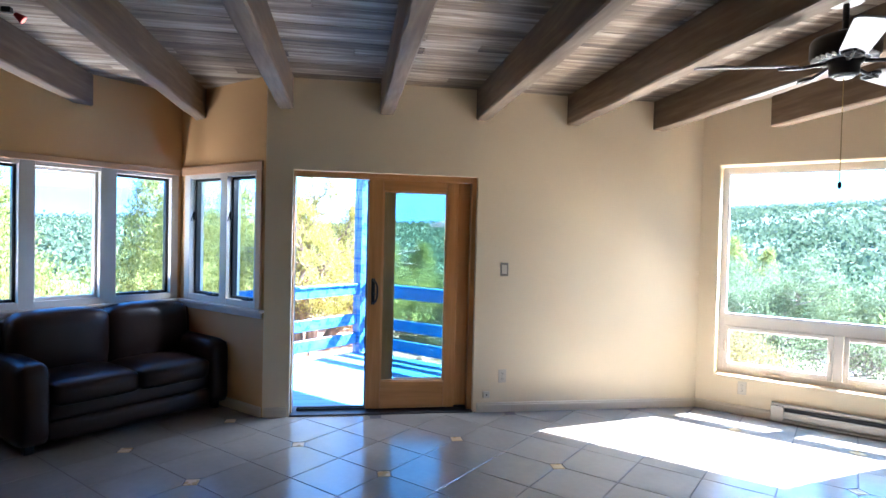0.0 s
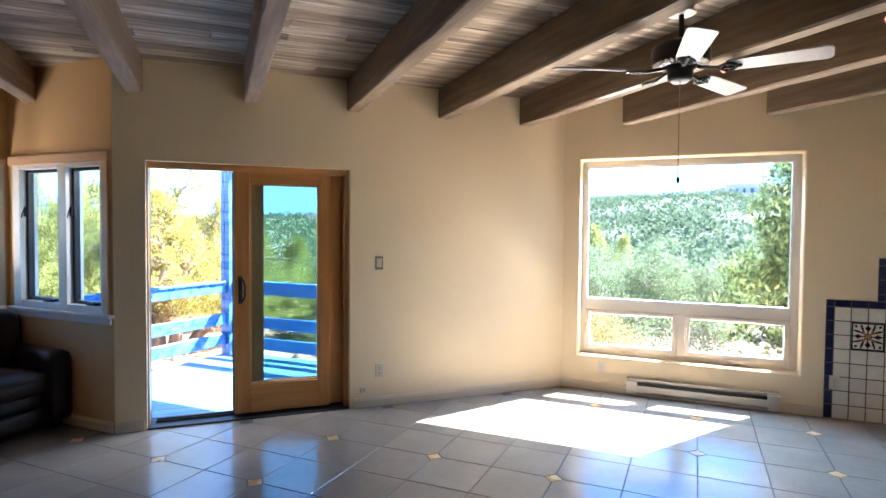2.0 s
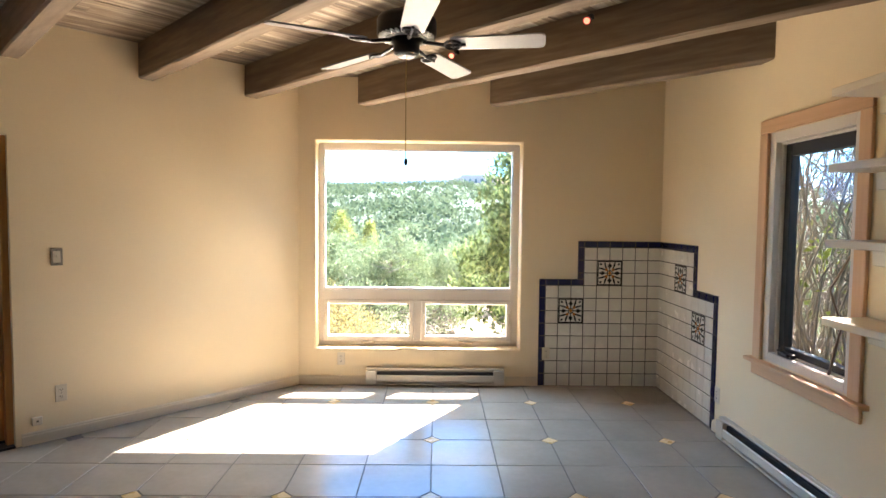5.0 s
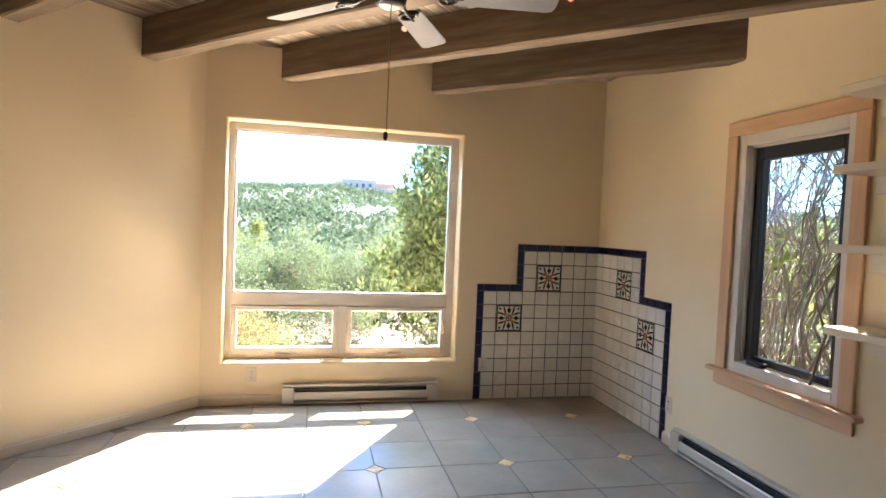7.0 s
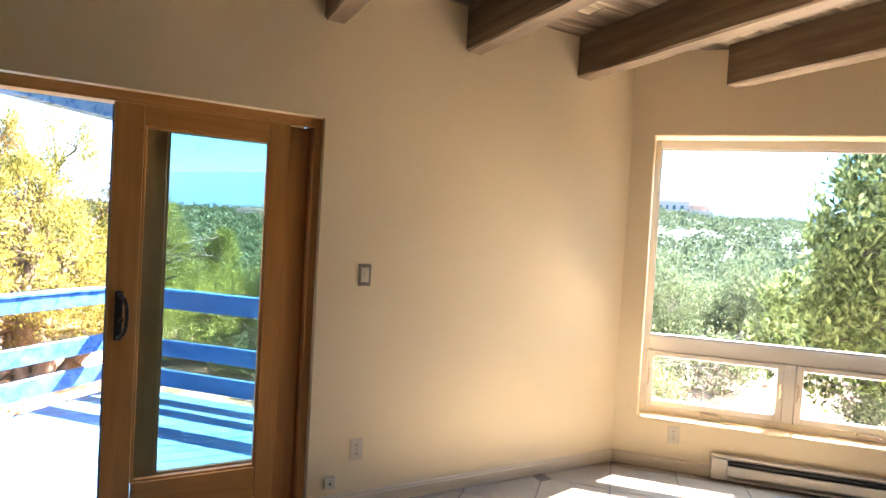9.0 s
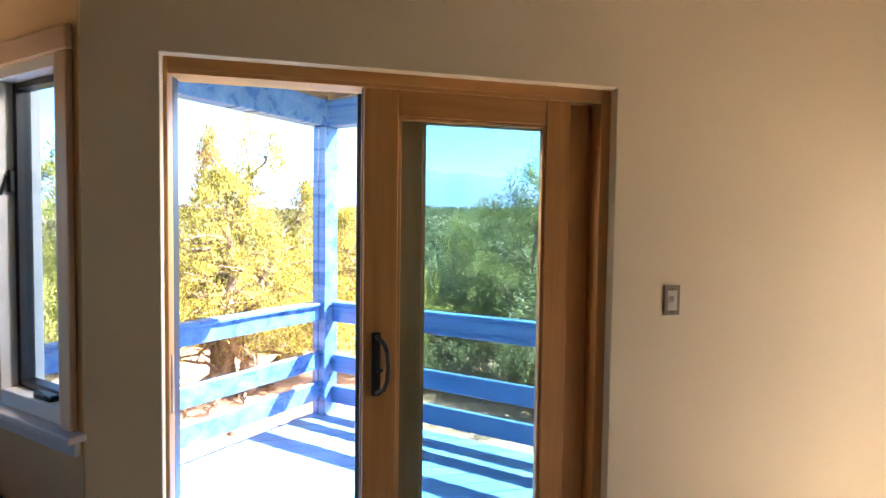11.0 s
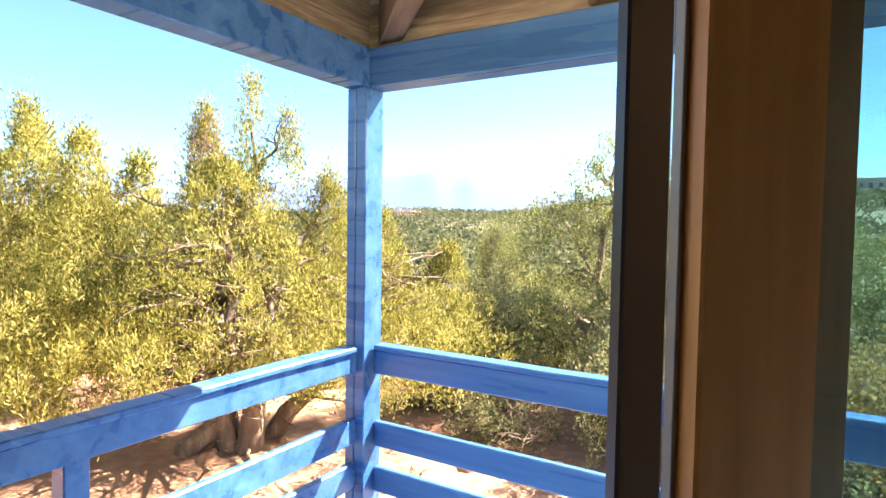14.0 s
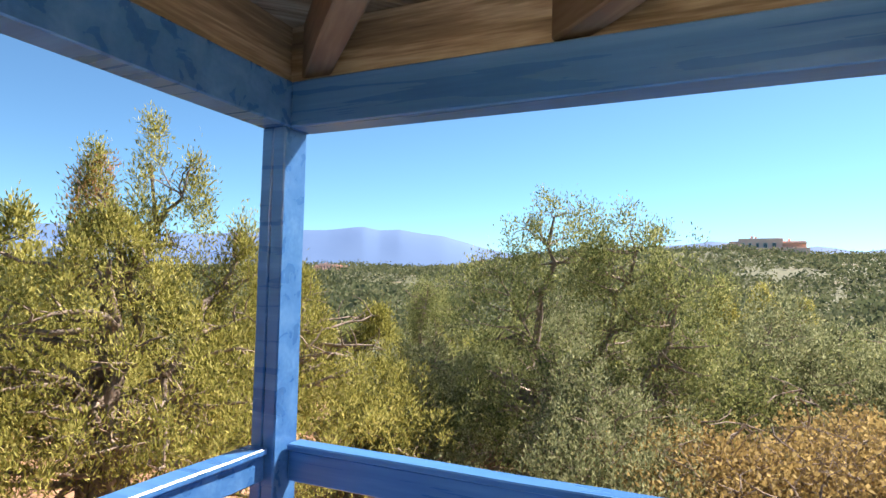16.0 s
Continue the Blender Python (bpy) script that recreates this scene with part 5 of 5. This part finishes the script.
def far_house(x, y, z, turn, s, label):
    h = thing("adobe_house", pose(x, y, z, 0, 0, turn), label, "house", "far houses")
    for nm, a in (("wall", (-11, 7, 0, 10, -2.5, 5.2)), ("wall", (-15, -11.02, 1, 9, -2.5, 4.0)), ("wall", (7.02, 16, 1, 9, -2.5, 3.9)), ("wall", (-18, -15.02, 2, 8, -2.5, 2.8)), ("retaining_wall", (-16, 17, -4, -3.4, -5.0, .6))):
        part(nm, bx(a[0] * s, a[1] * s, a[2] * s, a[3] * s, a[4] * s, a[5] * s, .15 * s), ADOBE, h)
    for a in ((-6, -5, 4, 5, 5.2, 6.6), (-4.2, -3.4, 4, 5, 5.2, 6.4), (9, 10, 4, 5, 3.9, 5.1)):
        part("chimney", bx(*[v * s for v in a]), ADOBE, h)
    for xx, w in ((-9, .9), (-6.2, 1.0), (-3.2, 1.0), (0, 1.4), (3.5, 1.4)):
        wd = part("window", bx((xx - w / 2 - .15) * s, (xx + w / 2 + .15) * s, -.12 * s, -.005 * s, .6 * s, 3.1 * s), WHITE, h)
        part("pane", bx((xx - w / 2) * s, (xx + w / 2) * s, -.16 * s, -.125 * s, .75 * s, 2.95 * s), DARK_PANE, wd)
    for k in range(5):
        part("portal_post", bx((7.6 + 2 * k) * s, (7.9 + 2 * k) * s, -1.2 * s, -.9 * s, -2.4 * s, 2.6 * s), ADOBE, h)
    part("portal_roof", bx(7.1 * s, 16 * s, -1.3 * s, .98 * s, 2.61 * s, 3.1 * s), ADOBE, h)
    return h


far_house(23, 304, ground_z(23, 304) + 2.2, -4, 1.0, "pink-tan adobe house on the far ridge")
far_house(-152, 215, ground_z(-152, 215) + 1.0, 35, .45, "small pink adobe house down in the valley")
far_house(-110, 300, ground_z(-110, 300) + 1.0, 20, .4, "small tan adobe house down in the valley")

# ---------- wall tiles in the corner ----------
TW, TJ = 0.120, 0.008
WALL_TILE = textured("glazed_white_wall_tile", [(0.3, (0.66, 0.62, 0.53)), (0.7, (0.74, 0.70, 0.60))], noise_scale=10, rough=(0.12, 0.3), bump=0.15, bump_dist=0.001, per_object=.25)
NAVY = textured("cobalt_border_tile", [(0.3, (0.008, 0.008, 0.035)), (0.7, (0.018, 0.016, 0.07))], noise_scale=8, rough=(0.12, 0.25), bump=0.1, bump_dist=0.001, per_object=.2)
WGROUT = textured("grey_brown_wall_grout", [(0.3, (0.06, 0.05, 0.042)), (0.7, (0.10, 0.085, 0.07))], noise_scale=30, rough=(0.8, 0.95))
MOTIF_BLACK = material("painted_black_glaze", (0.02, 0.02, 0.018), 0.2)
MOTIF_OCHRE = material("painted_ochre_glaze", (0.45, 0.17, 0.04), 0.2)
shared = {}


def tile_mesh(w, h, mat):
    k = (round(w, 3), round(h, 3), mat.name)
    if k not in shared:
        bm = bmesh.new()
        prism(bm, [(0, 0), (w, 0), (w, h), (0, h)], 0, .006, .003)
        bmesh.ops.transform(bm, matrix=pose(0, 0, 0, 90), verts=bm.verts)
        bmesh.ops.recalc_face_normals(bm, faces=bm.faces)
        me = bpy.data.meshes.new("tile")
        bm.to_mesh(me)
        bm.free()
        me.materials.append(mat)
        shared[k] = me
    return shared[k]


def motif_mesh():
    bm = bmesh.new()
    S = 2 * TW - TJ

    def poly(pts, y=-.0015):
        n = len(pts)
        a = [bm.verts.new((x, 0, z)) for x, z in pts]
        b = [bm.verts.new((x, y, z)) for x, z in pts]
        bm.faces.new(a)
        bm.faces.new(b[::-1])
        for i in range(n):
            bm.faces.new([a[i], b[i], b[(i + 1) % n], a[(i + 1) % n]])

    f, c = .012, S / 2
    for p in (((0, 0), (S, 0), (S, f), (0, f)), ((0, S - f), (S, S - f), (S, S), (0, S)), ((0, f), (f, f), (f, S - f), (0, S - f)), ((S - f, f), (S, f), (S, S - f), (S - f, S - f))):
        poly(p)
    for k in range(8):
        t = k * math.pi / 4
        ct, st = math.cos(t), math.sin(t)
        L = .088 if k % 2 == 0 else .115

        def at(u, v):
            return (c + u * ct - v * st, c + u * st + v * ct)
        if k % 2 == 0:
            poly([at(.035, 0), at(.055, .010), at(.070, .022), at(.080, .012), at(.100, 0), at(.080, -.012), at(.070, -.022), at(.055, -.010)])
        else:
            for g in (1, -1):
                poly([at(.045, .004 * g), at(.060, .020 * g), at(.080, .030 * g), at(.098, .040 * g), at(.112, .034 * g), at(.100, .026 * g), at(.085, .014 * g), at(.065, .006 * g)])
            poly([at(.105, 0), at(.120, .012), at(.135, 0), at(.120, -.012)])
    n = 16
    for j in range(n):
        t0, t1 = 2 * math.pi * j / n, 2 * math.pi * (j + 1) / n
        poly([(c + r * math.cos(t), c + r * math.sin(t)) for r, t in ((.020, t0), (.028, t0), (.028, t1), (.020, t1))])
    bmesh.ops.recalc_face_normals(bm, faces=bm.faces)
    me = bpy.data.meshes.new("motif")
    bm.to_mesh(me)
    bm.free()
    me.materials.append(MOTIF_BLACK)
    bm = bmesh.new()
    r = .030
    for k in range(4):
        t = k * math.pi / 2 + math.pi / 4
        q = [(c + math.cos(t) * .024, c + math.sin(t) * .024), (c + math.cos(t + .35) * .05, c + math.sin(t + .35) * .05), (c + math.cos(t) * .062, c + math.sin(t) * .062), (c + math.cos(t - .35) * .05, c + math.sin(t - .35) * .05)]
        vs = [bm.verts.new((x, -.0012, z)) for x, z in q]
        bm.faces.new(vs)
    vs = [bm.verts.new((c + .017 * math.cos(2 * math.pi * j / 10), -.0012, c + .017 * math.sin(2 * math.pi * j / 10))) for j in range(10)]
    bm.faces.new(vs)
    bmesh.ops.recalc_face_normals(bm, faces=bm.faces)
    m2 = bpy.data.meshes.new("motif_centre")
    bm.to_mesh(m2)
    bm.free()
    m2.materials.append(MOTIF_OCHRE)
    return me, m2


MOTIF, MOTIF2 = motif_mesh()


def put(name, me, parent, x, y, z, label=""):
    ob = new(name, me)
    ob.parent = parent
    ob.location = (x, y, z)
    return tagged(ob, label)


def tiled(wall, x_corner, sgn):
    """sgn: -1 where the tiles run to the negative side of the corner in the wall's frame."""
    def cell(i, w):
        return x_corner + sgn * (i * TW) + (0 if sgn > 0 else -w)
    bm = bmesh.new()
    for a, b, z1 in ((0, 9 * TW + .06, 8 * TW + .06), (0, 6 * TW + .06, 11 * TW + .06)):
        x0, x1 = sorted((x_corner, x_corner + sgn * b))
        box(bm, x0, x1, -.003 if z1 < 1.2 else -.0034, .002, .001, z1)
    part("tile_grout", bm, WGROUT, wall, "grey-brown tile grout")
    w = TW - TJ
    for i in range(9):
        for j in range(11 if i < 6 else 8):
            put("tile", tile_mesh(w, w, WALL_TILE), wall, cell(i, w) + sgn * TJ / 2, -.004, j * TW + TJ / 2)
    hb = .06 - TJ
    for j in range(8):
        put("border_tile", tile_mesh(hb, w, NAVY), wall, cell(9, hb) + sgn * TJ / 2, -.004, j * TW + TJ / 2)
    put("border_tile", tile_mesh(hb, hb, NAVY), wall, cell(9, hb) + sgn * TJ / 2, -.004, 8 * TW + TJ / 2)
    for i in (6, 7, 8):
        put("border_tile", tile_mesh(w, hb, NAVY), wall, cell(i, w) + sgn * TJ / 2, -.004, 8 * TW + TJ / 2)
    for j in (8, 9, 10):
        dz = hb + TJ if j == 8 else 0
        put("border_tile", tile_mesh(hb, w - dz, NAVY), wall, cell(6, hb) + sgn * TJ / 2, -.0045, j * TW + TJ / 2 + dz)
    put("border_tile", tile_mesh(hb, hb, NAVY), wall, cell(6, hb) + sgn * TJ / 2, -.004, 11 * TW + TJ / 2)
    for i in range(6):
        put("border_tile", tile_mesh(w, hb, NAVY), wall, cell(i, w) + sgn * TJ / 2, -.004, 11 * TW + TJ / 2)
    for i, j in ((3, 8), (6, 5)):
        x = cell(i, 0) + sgn * TJ / 2
        x = x if sgn > 0 else x - (2 * TW - TJ)
        put("painted_motif", MOTIF, wall, x, -.0101, j * TW + TJ / 2, "black floral motif on four tiles")
        put("motif_centre", MOTIF2, wall, x, -.0101, j * TW + TJ / 2, "ochre flower centre")


tiled(bpy.data.objects["wall_north"], XR, -1)
tiled(bpy.data.objects["wall_east"], -WY, 1)

# ---------- floor tiles ----------
floor = bpy.data.objects["floor"]
tiles = []
for i in range(-14, 6):
    for j in range(-16, 7):
        x0, y0 = GX + GRID * i, GY + GRID * j
        if x0 > XR or x0 + GRID < XL or y0 > WY or y0 + GRID < SY:
            continue
        cx, cy = x0 + GRID / 2, y0 + GRID / 2
        g, k = .003, .062
        # one corner of each tile is cut for a small ochre inset
        a, b = i % 2, j % 2
        x1, y1 = x0 + GRID - g, y0 + GRID - g
        xa, ya = x0 + g, y0 + g
        if (a, b) == (0, 0):
            q = [(xa + k, ya), (x1, ya), (x1, y1), (xa, y1), (xa, ya + k)]
        elif (a, b) == (1, 0):
            q = [(xa, ya), (x1 - k, ya), (x1, ya + k), (x1, y1), (xa, y1)]
        elif (a, b) == (1, 1):
            q = [(xa, ya), (x1, ya), (x1, y1 - k), (x1 - k, y1), (xa, y1)]
        else:
            q = [(xa, ya), (x1, ya), (x1, y1), (xa + k, y1), (xa, y1 - k)]
        n = len(q)
        whole = list(q)
        for c in ((1, 0, XR + .02), (-1, 0, -XL + .02), (0, 1, WY + .02), (0, -1, -SY + .02)):
            q = clip_poly(q, *c) if q else q
        if q and cy > NY - .25:
            q = clip_poly(q, 0, 1, NY + .015) if cx < -4.66 - .1 else clip_poly(q, -1, 1, 8.96 + .02)
        if len(q) >= 3:
            tiles.append((math.hypot(cx + 1.5, cy - 4.2), (x0, y0), (a, b), q, q == whole))
tiles.sort(key=lambda r: r[0])
meshes = {}
rest = bmesh.new()
for n, (_, (x0, y0), ab, q, whole) in enumerate(tiles):
    if n >= 292:
        prism(rest, q, -.012, 0, .002)
        continue
    if whole and ab in meshes:
        me = meshes[ab]
    else:
        bm = bmesh.new()
        prism(bm, [(x - x0, y - y0) for x, y in q], -.012, 0, .002)
        bmesh.ops.recalc_face_normals(bm, faces=bm.faces)
        me = bpy.data.meshes.new("floor_tile")
        bm.to_mesh(me)
        bm.free()
        me.materials.append(TILE)
        if whole:
            meshes[ab] = me
    put("floor_tile", me, floor, x0, y0, 0)
if rest.verts:
    part("floor_tiles_beyond", rest, TILE, floor, "greige floor tiles at the back", kind="stuff")
else:
    rest.free()
bm = bmesh.new()
d = .058
prism(bm, [(d, 0), (0, d), (-d, 0), (0, -d)], -.012, 0, .002)
bmesh.ops.recalc_face_normals(bm, faces=bm.faces)
inset = bpy.data.meshes.new("inset_tile")
bm.to_mesh(inset)
bm.free()
inset.materials.append(OCHRE)
for i in range(-14, 8, 2):
    for j in range(-16, 8, 2):
        x, y = GX + GRID * i, GY + GRID * j
        if XL + .07 < x < XR - .07 and SY + .07 < y < WY - .07 and (y < NY - .07 or x - y > -8.96 + .1):
            put("inset_tile", inset, floor, x, y, 0)
